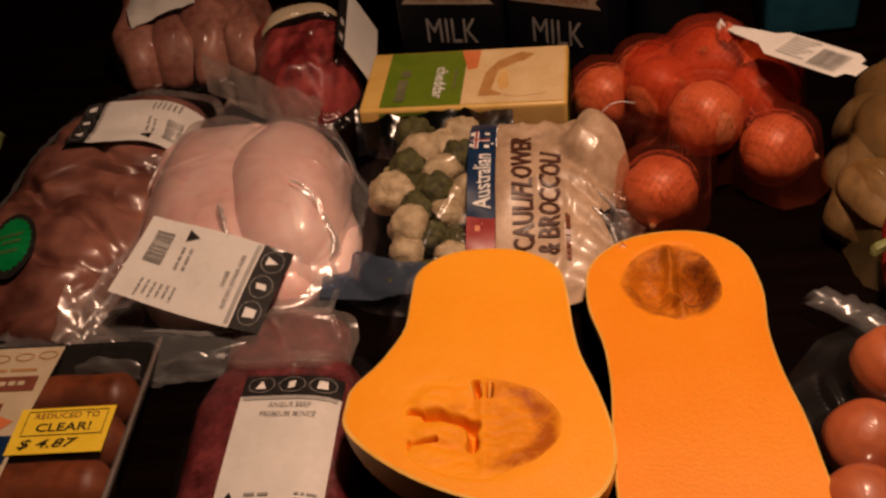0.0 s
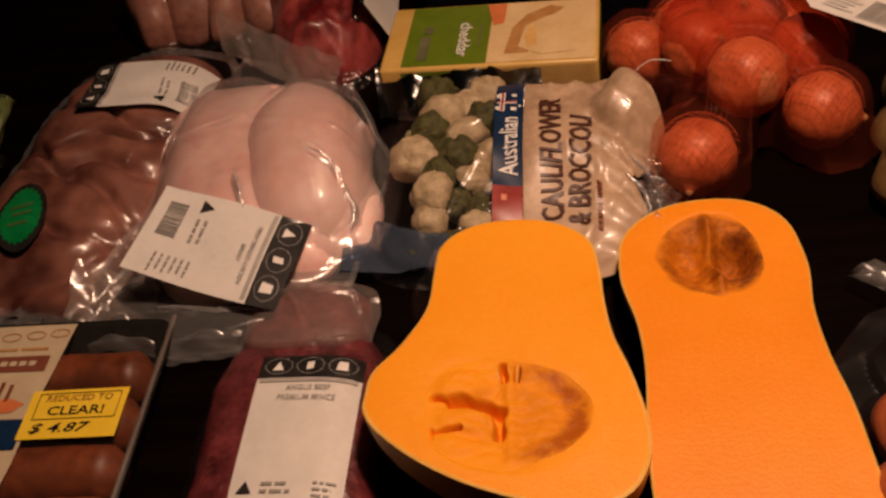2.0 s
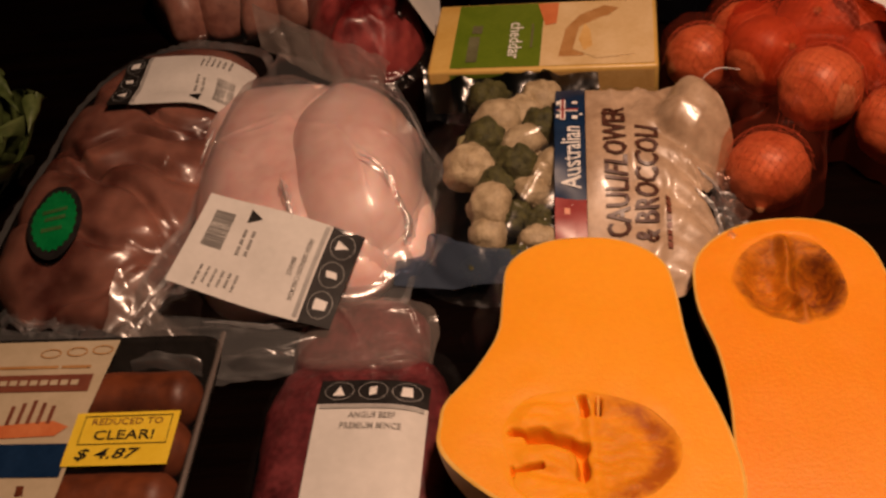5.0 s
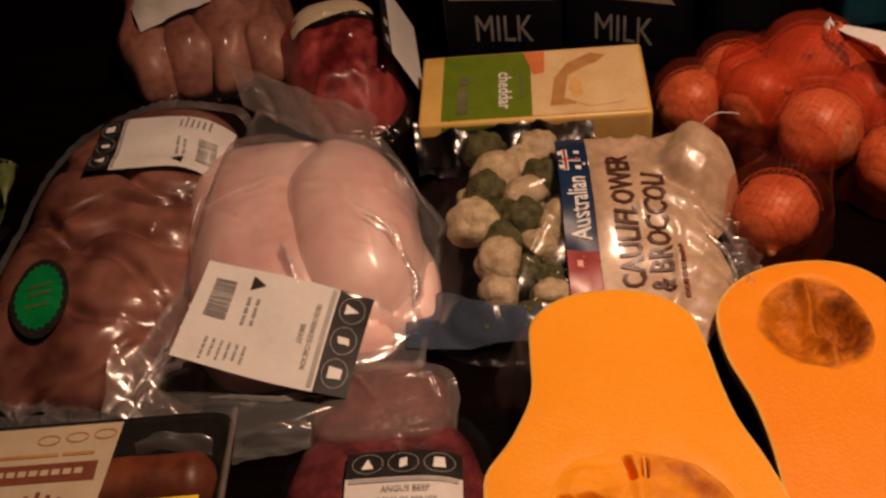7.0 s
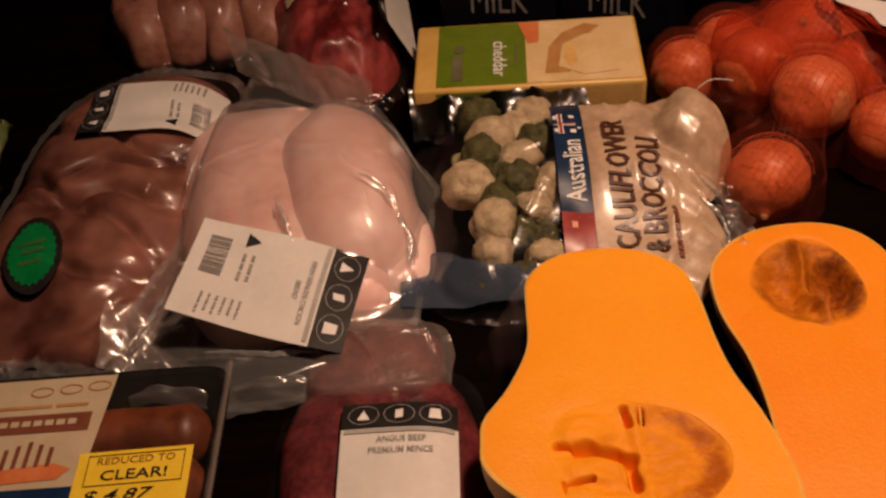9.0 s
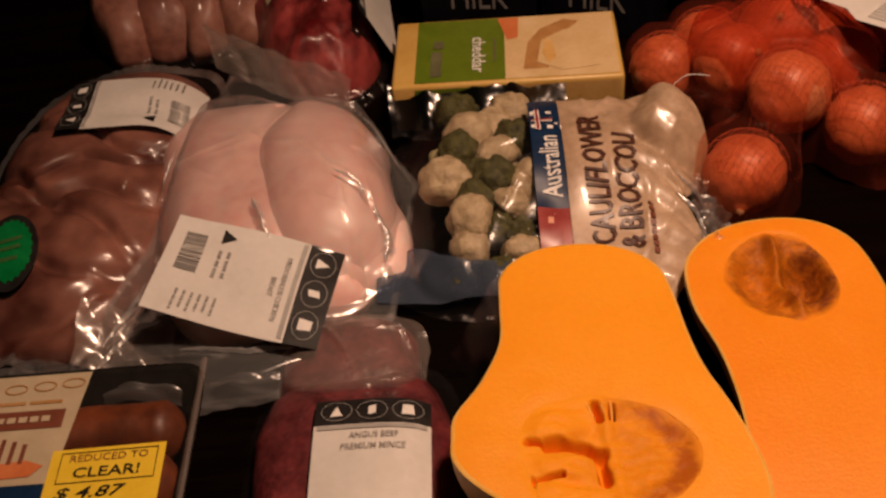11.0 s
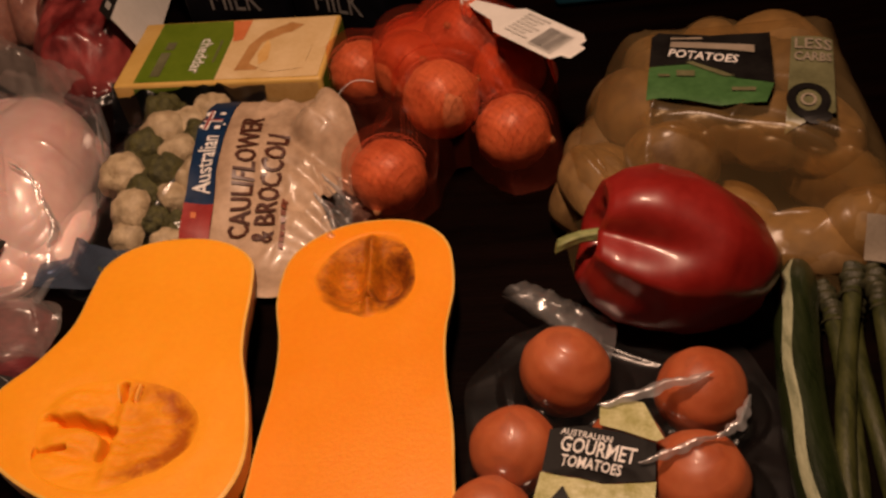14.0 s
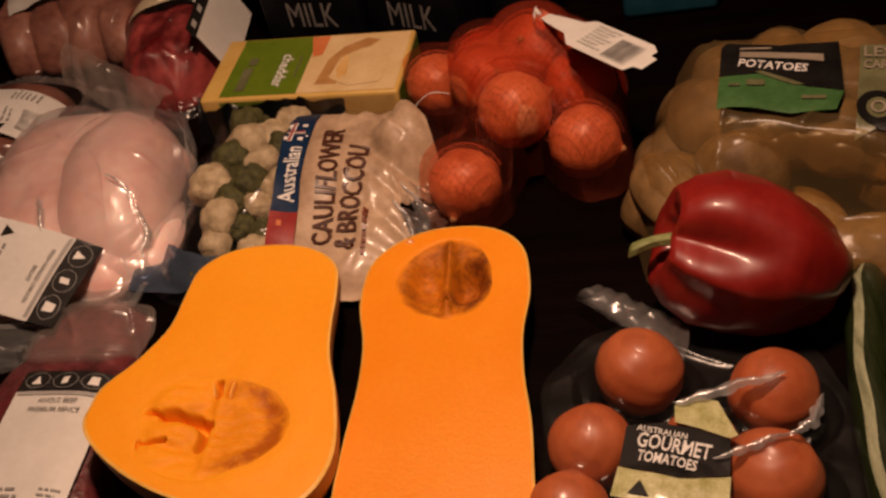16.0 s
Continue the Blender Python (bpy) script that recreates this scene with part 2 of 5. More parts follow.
LIME = surface("tomato_label_lime", (0.34, 0.33, 0.12), (0.62, 0.60, 0.34), 90, 0.3, 0.6, 60, coat=0.4)
JAR_RED = surface("dark_red_label", (0.16, 0.02, 0.02), (0.24, 0.04, 0.035), 60, 0.4)
TEAL = surface("blue_packet", (0.008, 0.05, 0.08), (0.015, 0.08, 0.12), 40, 0.4)
FILM = film("clear_film", 0.03, 0.16, haze=0.002, bump=0.15, bump_scale=40)
FILM_BAG = film("loose_clear_bag", 0.045, 0.28, haze=0.006, bump=0.10, bump_scale=30)
FILM_STIFF = film("stiff_clear_bag", 0.15, 0.26, haze=0.085, bump=0.12, bump_scale=30)
FILM_TIGHT = film("shrink_film", 0.03, 0.22, haze=0.004, bump=0.14, bump_scale=40)
DARK_FILM = film("dark_tinted_film", 0.05, 0.2, (0.12, 0.12, 0.14), 0.02, 0.15, 40, (0.05, 0.06, 0.09))
FILM_TAN = film("warm_tinted_film", 0.018, 0.28, (0.95, 0.88, 0.74), 0.15, 0.15, 40, (0.36, 0.245, 0.105))
NET_VEIL = film("red_net_weave", 0.008, 0.40, (0.95, 0.70, 0.60), 0.18, 0.15, 300, (0.46, 0.070, 0.032))
NET_SACK = film("red_net_stretched", 0.004, 0.45, (1.0, 0.80, 0.71), 0.07, 0.12, 60, (0.52, 0.09, 0.045))
FILM_CLOUDY = film("cloudy_clear_bag", 0.14, 0.26, haze=0.20, bump=0.2, bump_scale=30, haze_color=(0.62, 0.5, 0.44))
# film made milky white and shinier, so the folds' highlights are in its colour
FILM_GLINT = film("film_fold_glint", 0.40, 0.34, haze=0.30, bump=0.10, bump_scale=60)
FILM_SMOKE = film("frosted_film", 0.06, 0.25, haze=0.16, bump=0.3, bump_scale=45, haze_color=(0.6, 0.5, 0.45))


# ---- building helpers ----
ORIGIN = {}


def thing(name, at, label, category, group=""):
    """An Empty at the base of a thing; its parts hang from it."""
    ob = new(name)
    ob.empty_display_size = 0.02
    ob.location = at
    ORIGIN[ob.name] = Vector(at)
    return tagged(ob, label, category, group)


def part(name, bm, material, parent, label="", smooth=True):
    """One mesh object, given in world metres, under a thing or a part."""
    at = ORIGIN[parent.name]
    me = bpy.data.meshes.new(name)
    bm.transform(Matrix.Translation(-at))
    bm.normal_update()
    bm.to_mesh(me)
    bm.free()
    me.materials.append(material)
    if smooth:
        me.shade_smooth()
    ob = new(name, me)
    ob.parent = parent
    ORIGIN[ob.name] = at
    return tagged(ob, label)


def solo(name, bm, material, at, label, category, kind="", smooth=False):
    me = bpy.data.meshes.new(name)
    bm.transform(Matrix.Translation(-Vector(at)))
    bm.to_mesh(me)
    bm.free()
    me.materials.append(material)
    if smooth:
        me.shade_smooth()
    ob = new(name, me)
    ob.location = at
    ORIGIN[ob.name] = Vector(at)
    return tagged(ob, label, category, "", kind)


def box(x0, y0, z0, x1, y1, z1, bevel=0.0, m=None):
    bm = bmesh.new()
    bmesh.ops.create_cube(bm, size=1.0)
    for v in bm.verts:
        v.co = Vector(((x0 + x1) / 2 + v.co.x * (x1 - x0), (y0 + y1) / 2 + v.co.y * (y1 - y0), (z0 + z1) / 2 + v.co.z * (z1 - z0)))
    if bevel:
        bmesh.ops.bevel(bm, geom=bm.edges[:], offset=bevel, segments=3, affect="EDGES", profile=0.5)
    if m is not None:
        bm.transform(m)
    return bm


def wob(x, y, z, s, a):
    """Smooth noise of size a that changes over about 1/s metres."""
    return a * noise.noise((x * s, y * s, z * s))


def ease(a, b, x):
    k = max(0.0, min(1.0, (x - a) / (b - a)))
    return k * k * (3 - 2 * k)


def grid_mesh(f, nu, nv, close_u=False):
    bm = bmesh.new()
    rows = []
    for j in range(nv + 1):
        rows.append([bm.verts.new(f(i / nu, j / nv)) for i in range(nu if close_u else nu + 1)])
    for j in range(nv):
        for i in range(nu):
            k = (i + 1) % nu if close_u else i + 1
            bm.faces.new((rows[j][i], rows[j][k], rows[j + 1][k], rows[j + 1][i]))
    return bm


def lathe(profile, n=32, axis_noise=0.0, lobes=0, lobe=0.0, m=None, seed=0.0):
    """Turns (radius, height) pairs round z, closed where the radius is nought, with lobes and unevenness."""
    def f(u, v):
        k = v * (len(profile) - 1)
        i = min(int(k), len(profile) - 2)
        w = k - i
        r = profile[i][0] * (1 - w) + profile[i + 1][0] * w
        h = profile[i][1] * (1 - w) + profile[i + 1][1] * w
        a = u * math.tau
        r *= 1 + lobe * math.cos(lobes * a + seed) * min(1, r / (0.4 * max(p[0] for p in profile)))
        p = Vector((r * math.cos(a), r * math.sin(a), h))
        if axis_noise:
            p *= 1 + axis_noise * noise.noise(p * 40 + Vector((seed, seed, 0)))
        return p
    bm = grid_mesh(f, n, (len(profile) - 1) * 3, close_u=True)
    bmesh.ops.remove_doubles(bm, verts=bm.verts[:], dist=1e-6)
    bmesh.ops.recalc_face_normals(bm, faces=bm.faces[:])
    if m is not None:
        bm.transform(m)
    return bm


class Lump:
    """A rounded lump that lies on its base: an oval seen from above, domed in height."""

    def __init__(self, x, y, a, b, turn, top, base=0.0, square=2.0, dome=2.4, rough=0.0, grain=40.0):
        self.x, self.y, self.a, self.b, self.turn, self.top, self.base = x, y, a, b, radians(turn), top, base
        self.square, self.dome, self.rough, self.grain = square, dome, rough, grain

    def local(self, x, y):
        c, s = math.cos(self.turn), math.sin(self.turn)
        dx, dy = x - self.x, y - self.y
        return (c * dx + s * dy) / self.a, (-s * dx + c * dy) / self.b

    def reach(self, x, y):
        u, v = self.local(x, y)
        return (abs(u) ** self.square + abs(v) ** self.square) ** (1 / self.square)

    def height(self, x, y):
        r = self.reach(x, y)
        return self.base + (self.top - self.base) * (1 - r ** self.dome) ** 0.5 if r < 1 else 0.0

    def place(self, r, ang, grow=1.0):
        cu, su = math.cos(ang), math.sin(ang)
        k = grow * r / (abs(cu) ** self.square + abs(su) ** self.square) ** (1 / self.square)
        u, v = cu * k * self.a, su * k * self.b
        c, s = math.cos(self.turn), math.sin(self.turn)
        return self.x + c * u - s * v, self.y + s * u + c * v

    def mesh(self, n=40, rings=14, fold=None):
        def f(u, v):
            ang = u * math.tau
            if v <= 0.75:
                r = math.sin(v / 0.75 * math.pi / 2)
                x, y = self.place(r, ang)
                z = self.base + (self.top - self.base) * max(0.0, 1 - min(r, 1) ** self.dome) ** 0.5
            else:
                w = (v - 0.75) / 0.25
                x, y = self.place(1 - w, ang)
                z = self.base + (-0.25 * (self.top - self.base) * math.sin(w * math.pi / 2) if self.base > 0.012 else 0.0)
            if v < 0.7:
                z += wob(x, y, self.x * 9, self.grain, self.rough) + wob(x, y, self.y * 5, self.grain * 2.3, self.rough * 0.45)
            x += wob(x, y, 3.3, self.grain * 0.8, self.rough * 1.6)
            y += wob(x, y, 8.1, self.grain * 0.8, self.rough * 1.6)
            if fold and v < 0.7:
                z += fold(x, y)
            return Vector((x, y, max(z, 0.0015)))
        bm = grid_mesh(f, n, rings, close_u=True)
        bmesh.ops.remove_doubles(bm, verts=bm.verts[:], dist=1e-6)
        bmesh.ops.recalc_face_normals(bm, faces=bm.faces[:])
        return bm


class Corners:
    """A bag's outline given by its corners, seen from above, as drape() and hem_strip() want it."""

    def __init__(self, x, y, points):
        self.x, self.y, self.a, self.b = x, y, 0.09, 0.16
        self.points = [Vector(p) for p in points]

    def place(self, r, ang, grow=1.0):
        d, far = Vector((math.cos(ang), math.sin(ang))), 0.02
        here = Vector((self.x, self.y))
        for p, q in zip(self.points, self.points[1:] + self.points[:1]):
            e, o = q - p, p - here
            k = d.x * e.y - d.y * e.x
            if abs(k) > 1e-9:
                t, s = (o.x * e.y - o.y * e.x) / k, (o.x * d.y - o.y * d.x) / k
                if t > 0 and -1e-6 <= s <= 1 + 1e-6:
                    far = max(far, t)
        return self.x + d.x * far * r * grow, self.y + d.y * far * r * grow


def heap(*lumps, floor=0.002):
    """The height of the highest of several lumps."""
    return lambda x, y: max([floor] + [q.height(x, y) for q in lumps])


def sampled(h, x0, y0, x1, y1, step=0.004):
    """The same height field, looked up on a fine grid."""
    nx, ny = int((x1 - x0) / step) + 2, int((y1 - y0) / step) + 2
    rows = [[h(x0 + i * step, y0 + j * step) for i in range(nx)] for j in range(ny)]

    def f(x, y):
        a, b = max(0.0, min(nx - 1.001, (x - x0) / step)), max(0.0, min(ny - 1.001, (y - y0) / step))
        i, j = int(a), int(b)
        a, b = a - i, b - j
        return (rows[j][i] * (1 - a) + rows[j][i + 1] * a) * (1 - b) + (rows[j + 1][i] * (1 - a) + rows[j + 1][i + 1] * a) * b
    return f


def blurred(h, d=0.008):
    return lambda x, y: (2 * h(x, y) + h(x + d, y) + h(x - d, y) + h(x, y + d) + h(x, y - d)) / 6


def drape(outline, h, lift=0.003, n=72, rings=26, crease=0.0012, size=70.0, edge=0.90, hem=0.002, ragged=0.03, ridges=0, ridge=0.003, seed=1, thin=0.0022, folds=()):
    """A bag's film laid over a heap inside an outline, pinched down at its hem and creased."""
    rnd = random.Random(seed)
    lines = [((x0 + x1) / 2, (y0 + y1) / 2, (x1 - x0) / math.hypot(x1 - x0, y1 - y0), (y1 - y0) / math.hypot(x1 - x0, y1 - y0), math.hypot(x1 - x0, y1 - y0) / 2, tall, 3.0) for x0, y0, x1, y1, tall in folds]
    for _ in range(ridges):
        x, y = outline.place(rnd.uniform(0.2, 0.95), rnd.uniform(0, math.tau))
        a = rnd.uniform(0, math.pi)
        lines.append((x, y, math.cos(a), math.sin(a), rnd.uniform(0.02, 0.07), ridge * rnd.uniform(0.4, 1.0), rnd.uniform(-9, 9)))

    def f(u, v):
        a, b = 2 * u - 1, 2 * v - 1
        r, ang = max(abs(a), abs(b)), math.atan2(b, a)
        grow = 1 + ragged * noise.noise((3 * math.cos(ang) + outline.x * 7, 3 * math.sin(ang), outline.y * 5))
        x, y = outline.place(r, ang, grow)
        z = h(x, y) + lift
        w = max(0.0, (r - edge) / (1 - edge))
        z = z * (1 - w) + hem * w
        c = abs(noise.noise((x * size, y * size * 0.6, 3.1))) - abs(noise.noise((x * size * 0.5, y * size * 1.1, 7.7)))
        z += crease * c * (1 + 1.5 * w)
        for lx, ly, ca, sa, long, tall, bow in lines:
            along, off = (x - lx) * ca + (y - ly) * sa, (y - ly) * ca - (x - lx) * sa
            if abs(along) < long:
                off -= bow * along * along
                if abs(off) < 0.012:
                    z += tall * math.exp(-abs(off) / thin) * (1 - (along / long) ** 2)
        return Vector((x, y, max(z, 0.001)))
    return grid_mesh(f, n, rings)


def hem_strip(outline, wide=0.004, rise=0.006, n=220, ragged=0.03, base=0.003):
    """The welded double edge of a bag: a narrow wavy band round its outline."""
    def f(u, v):
        ang = u * math.tau
        grow = 1 + ragged * noise.noise((3 * math.cos(ang) + outline.x * 7, 3 * math.sin(ang), outline.y * 5))
        x, y = outline.place(1.0, ang, grow * (1 + (v - 0.5) * wide / min(outline.a, outline.b)))
        z = base + rise * (0.5 + 0.5 * noise.noise((x * 26, y * 26, 8.0))) + 0.0007 * math.sin(ang * 61 + 2.0 * math.sin(ang * 7)) * v
        return Vector((x, y, max(0.001, z)))
    return grid_mesh(f, n, 3, True)


def crease(h, pts, wide=0.005, tall=0.002, lift=0.001, seed=0.0):
    """A sharp fold of film along a few points, lying on a height field; in FILM_GLINT it stands for a glint."""
    pts = [Vector(p) for p in pts]

    def f(u, v):
        k = min(u, 0.9999) * (len(pts) - 1)
        i = int(k)
        a, b = pts[i], pts[i + 1]
        p, d = a.lerp(b, k - i), (b - a).normalized()
        taper = math.sin(math.pi * min(1.0, max(0.0, u))) ** 0.6
        w = wide * taper * (0.55 + 0.9 * abs(noise.noise((u * 5 + seed, seed, 1.0))))
        off = (v * 2 - 1) * w + 0.6 * wide * noise.noise((u * 4, seed, 7.0))
        x, y = p.x - d.y * off, p.y + d.x * off
        return Vector((x, y, h(x, y) + lift + tall * taper * (1 - abs(2 * v - 1)) + 0.0008 * noise.noise((u * 17, v * 2, seed))))
    return grid_mesh(f, 40, 6)


class Sheet:
    """A flat or bent surface with metres u (right) and v (up), on which labels and letters lie."""

    def __init__(self, x, y, turn, h=None, m=None):
        self.m = m
        self.x, self.y, self.h = x, y, h
        self.c, self.s = math.cos(radians(turn)), math.sin(radians(turn))

    def at(self, u, v, lift):
        if self.m is not None:
            return self.m @ Vector((u, v, lift))
        x, y = self.x + self.c * u - self.s * v, self.y + self.s * u + self.c * v
        return Vector((x, y, self.h(x, y) + lift))

    def rect(self, u0, v0, u1, v1, lift, step=0.006):
        nu, nv = max(1, int(abs(u1 - u0) / step)), max(1, int(abs(v1 - v0) / step))
        if self.m is not None:
            nu = nv = 1
        return grid_mesh(lambda a, b: self.at(u0 + (u1 - u0) * a, v0 + (v1 - v0) * b, lift), nu, nv)

    def shape(self, pts, lift):
        if self.h is not None:
            pts = [(a[0] + (b[0] - a[0]) * k / 12, a[1] + (b[1] - a[1]) * k / 12) for a, b in zip(pts, pts[1:] + pts[:1]) for k in range(12)]
        mu, mv = sum(p[0] for p in pts) / len(pts), sum(p[1] for p in pts) / len(pts)
        steps = 26 if self.h is not None else 1
        bm = grid_mesh(lambda a, b: self.at(mu + (pts[round(a * len(pts)) % len(pts)][0] - mu) * b, mv + (pts[round(a * len(pts)) % len(pts)][1] - mv) * b, lift), len(pts), steps, True)
        bmesh.ops.remove_doubles(bm, verts=bm.verts[:], dist=1e-7)
        return bm

    def oval(self, u, v, ru, rv, lift, n=28, teeth=0.0, count=0):
        return self.shape([(u + ru * (1 + teeth * math.cos(count * i * math.tau / n)) * math.cos(i * math.tau / n),
                            v + rv * (1 + teeth * math.cos(count * i * math.tau / n)) * math.sin(i * math.tau / n)) for i in range(n)], lift)

    def ring(self, u, v, ru, rv, wide, lift, n=28):
        return grid_mesh(lambda a, b: self.at(u + (ru - wide * b) * math.cos(a * math.tau), v + (rv - wide * b) * math.sin(a * math.tau), lift), n, 1, close_u=True)

    def bars(self, boxes, lift):
        bm = bmesh.new()
        for u0, v0, u1, v1 in boxes:
            n = max(1, int(abs(u1 - u0) / 0.008))
            low = [bm.verts.new(self.at(u0 + (u1 - u0) * i / n, v0, lift)) for i in range(n + 1)]
            high = [bm.verts.new(self.at(u0 + (u1 - u0) * i / n, v1, lift)) for i in range(n + 1)]
            for i in range(n):
                bm.faces.new((low[i], low[i + 1], high[i + 1], high[i]))
        return bm

    def text(self, body, u, v, width, height, lift, turn=0.0, slant=0.0, bold=0.0):
        """Letters that fill width by height about (u, v)."""
        curve = bpy.data.curves.new("letters", "FONT")
        curve.body, curve.size, curve.resolution_u, curve.shear, curve.offset = body, 1.0, 2, slant, bold
        ob = bpy.data.objects.new("letters", curve)
        scene.collection.objects.link(ob)
        bpy.context.view_layer.update()
        me = bpy.data.meshes.new_from_object(ob.evaluated_get(bpy.context.evaluated_depsgraph_get()))
        bpy.data.objects.remove(ob)
        bm = bmesh.new()
        bm.from_mesh(me)
        xs, ys = [w.co.x for w in bm.verts], [w.co.y for w in bm.verts]
        x0, x1, y0, y1 = min(xs), max(xs), min(ys), max(ys)
        c, s = math.cos(radians(turn)), math.sin(radians(turn))
        for w in bm.verts:
            a = ((w.co.x - x0) / (x1 - x0) - 0.5) * width
            b = ((w.co.y - y0) / (y1 - y0) - 0.5) * height
            w.co = self.at(u + c * a - s * b, v + s * a + c * b, lift)
        return bm


def barcode(sheet, u0, v0, u1, v1, lift, seed=1):
    rnd = random.Random(seed)
    out, u = [], u0
    while u < u1 - 0.0008:
        w = rnd.choice((0.0004, 0.0007, 0.0011))
        out.append((u, v0, u + w, v1))
        u += w + rnd.choice((0.0005, 0.0008))
    return sheet.bars(out, lift)


def text_bars(u0, v0, u1, rows, step, tall, seed=2):
    """Lines of writing too small to read, as broken bars."""
    rnd = random.Random(seed)
    out = []
    for r in range(rows):
        u, v = u0, v0 - r * step
        end = u0 + (u1 - u0) * rnd.uniform(0.7, 1.0)
        while u < end:
            w = min(rnd.uniform(0.15, 0.4) * (u1 - u0), end - u)
            out.append((u, v, u + w, v + tall))
            u += w + tall * 0.8
    return out


# ---- room and table ----
solo("floor", box(-2.2, -2.0, -0.80, 2.4, 2.6, -0.75), FLOOR, (0, 0, -0.75), "dark timber floor of the kitchen", "floor", "structure")
solo("ceiling", box(-2.2, -2.0, 1.75, 2.4, 2.6, 1.80), PLASTER, (0, 0, 1.75), "plain painted ceiling", "ceiling", "structure")
for wall_name, b in (("wall_north", (-2.3, 2.6, -0.8, 2.5, 2.7, 1.8)), ("wall_south", (-2.3, -2.1, -0.8, 2.5, -2.0, 1.8)),
                     ("wall_west", (-2.3, -2.0, -0.8, -2.2, 2.6, 1.8)), ("wall_east", (2.4, -2.0, -0.8, 2.5, 2.6, 1.8))):
    solo(wall_name, box(*b), PLASTER, (b[0], b[1], -0.75), "plain painted kitchen wall in the dark", "wall", "structure")
table = thing("dining_table", (0.0, 0.55, -0.75), "dark brown timber table covered with groceries", "table")
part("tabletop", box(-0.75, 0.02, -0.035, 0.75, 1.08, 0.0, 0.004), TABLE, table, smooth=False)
for lx in (-0.68, 0.68):
    for ly in (0.09, 1.01):
        part("leg", box(lx - 0.035, ly - 0.035, -0.75, lx + 0.035, ly + 0.035, -0.0355, 0.004), TABLE, table, smooth=False)


# ---- butternut pumpkin halves ----
def pumpkin_half(label, ends, centre, half, face, seeds, seed_no, deep=0.8, pulp=None, slots=(), pits=(), flesh_mat=None, spine=0.0045, lean=0.0, fibre=None, skew=0.0, blunt=0.13):
    """Half a butternut, cut side up. centre, half: middle line and half width at even steps between the two ends (y)."""
    y0, y1 = ends
    ob = thing("pumpkin_half", ((centre[0] + centre[-1]) / 2, (y0 + y1) / 2, 0), label, "pumpkin", "butternut pumpkin halves")
    k = len(centre) - 1

    def smooth(vals, s):
        i = min(int(s * k), k - 1)
        w = s * k - i
        p = [vals[max(0, min(k, i + d))] for d in (-1, 0, 1, 2)]
        return 0.5 * (2 * p[1] + (p[2] - p[0]) * w + (2 * p[0] - 5 * p[1] + 4 * p[2] - p[3]) * w * w + (3 * p[1] - p[0] - 3 * p[2] + p[3]) * w ** 3)

    def width(s):
        cap = min(1.0, s / blunt) if s < blunt else min(1.0, (1 - s) / 0.16)
        return max(0.0, smooth(half, s)) * (1 - (1 - max(0.0, cap)) ** 2.3) ** (1 / 2.3)

    def level(y, x=None):
        tip = 0.0 if x is None else lean * (x - (centre[0] + centre[-1]) / 2)
        return face[0] + (face[1] - face[0]) * (y - y0) / (y1 - y0) + tip

    def slant(s, off):
        return skew * off * ease(0.5, 0.0, s)

    steps = [0.5 - 0.5 * math.cos(math.pi * i / 44) for i in range(45)]

    def under(u, v):
        s = steps[round(v * 44)]
        c, w, y = smooth(centre, s), width(s), y0 + (y1 - y0) * s
        a = math.pi * u
        x = c - w * math.cos(a)
        y -= slant(s, x - c)
        d = min(level(y, x) - 0.0005, deep * w * 1.05 + 0.002)
        return Vector((x, y, level(y, x) - d * math.sin(a) ** 0.8))
    part("skin", grid_mesh(under, 28, 44), SKIN, ob, "pale tan skin")
    loop = [(smooth(centre, s) - width(s), y0 + (y1 - y0) * s - slant(s, -width(s))) for s in steps] + [(smooth(centre, s) + width(s), y0 + (y1 - y0) * s - slant(s, width(s))) for s in steps[-2:0:-1]]
    cx, cy, ra, rb, turn = seeds[:5]

    def inner(x, y, grow):
        a = math.atan2((y - cy) / rb, (x - cx) / ra)
        g = grow * (1 + 0.05 * math.sin(3 * a + seed_no) + 0.05 * noise.noise((2.2 * math.cos(a), 2.2 * math.sin(a), seed_no)))
        return cx + ra * g * math.cos(a), cy + rb * g * math.sin(a)
    gx, gy = sum(p[0] for p in loop) / len(loop), sum(p[1] for p in loop) / len(loop)
    rim = [((p[0] - gx) * 0.975 + gx, (p[1] - gy) * 0.985 + gy) for p in loop]

    def rind(u, v):
        i = round(u * len(loop)) % len(loop)
        x, y = loop[i][0] * (1 - v) + rim[i][0] * v, loop[i][1] * (1 - v) + rim[i][1] * v
        return Vector((x, y, level(y, x) + 0.0008 * math.sin(v * 1.5)))
    part("rind", grid_mesh(rind, len(loop), 2, True), RIND, ob, "thin pale yellow rind")

    def flesh(u, v):
        i = round(u * len(loop)) % len(loop)
        bx, by = inner(rim[i][0], rim[i][1], 1.0)
        x, y = rim[i][0] * (1 - v) + bx * v, rim[i][1] * (1 - v) + by * v
        return Vector((x, y, level(y, x) + 0.0008 + wob(x, y, 1, 60, 0.0004) - 0.0006 * max(0, v - 0.80) / 0.20))
    part("flesh", grid_mesh(flesh, len(loop), 14, True), flesh_mat or FLESH, ob, "bright orange wet cut flesh")
    hollow = seeds[5]

    def bowl(u, v):
        a = u * math.tau
        r = 1.03 * (1 - v)
        x, y = inner(cx + ra * math.cos(a), cy + rb * math.sin(a), r)
        z = level(y, x) + 0.00015 + wob(x, y, 1, 60, 0.0004) - hollow * (1 - min(1, r) ** 2) ** 1.6
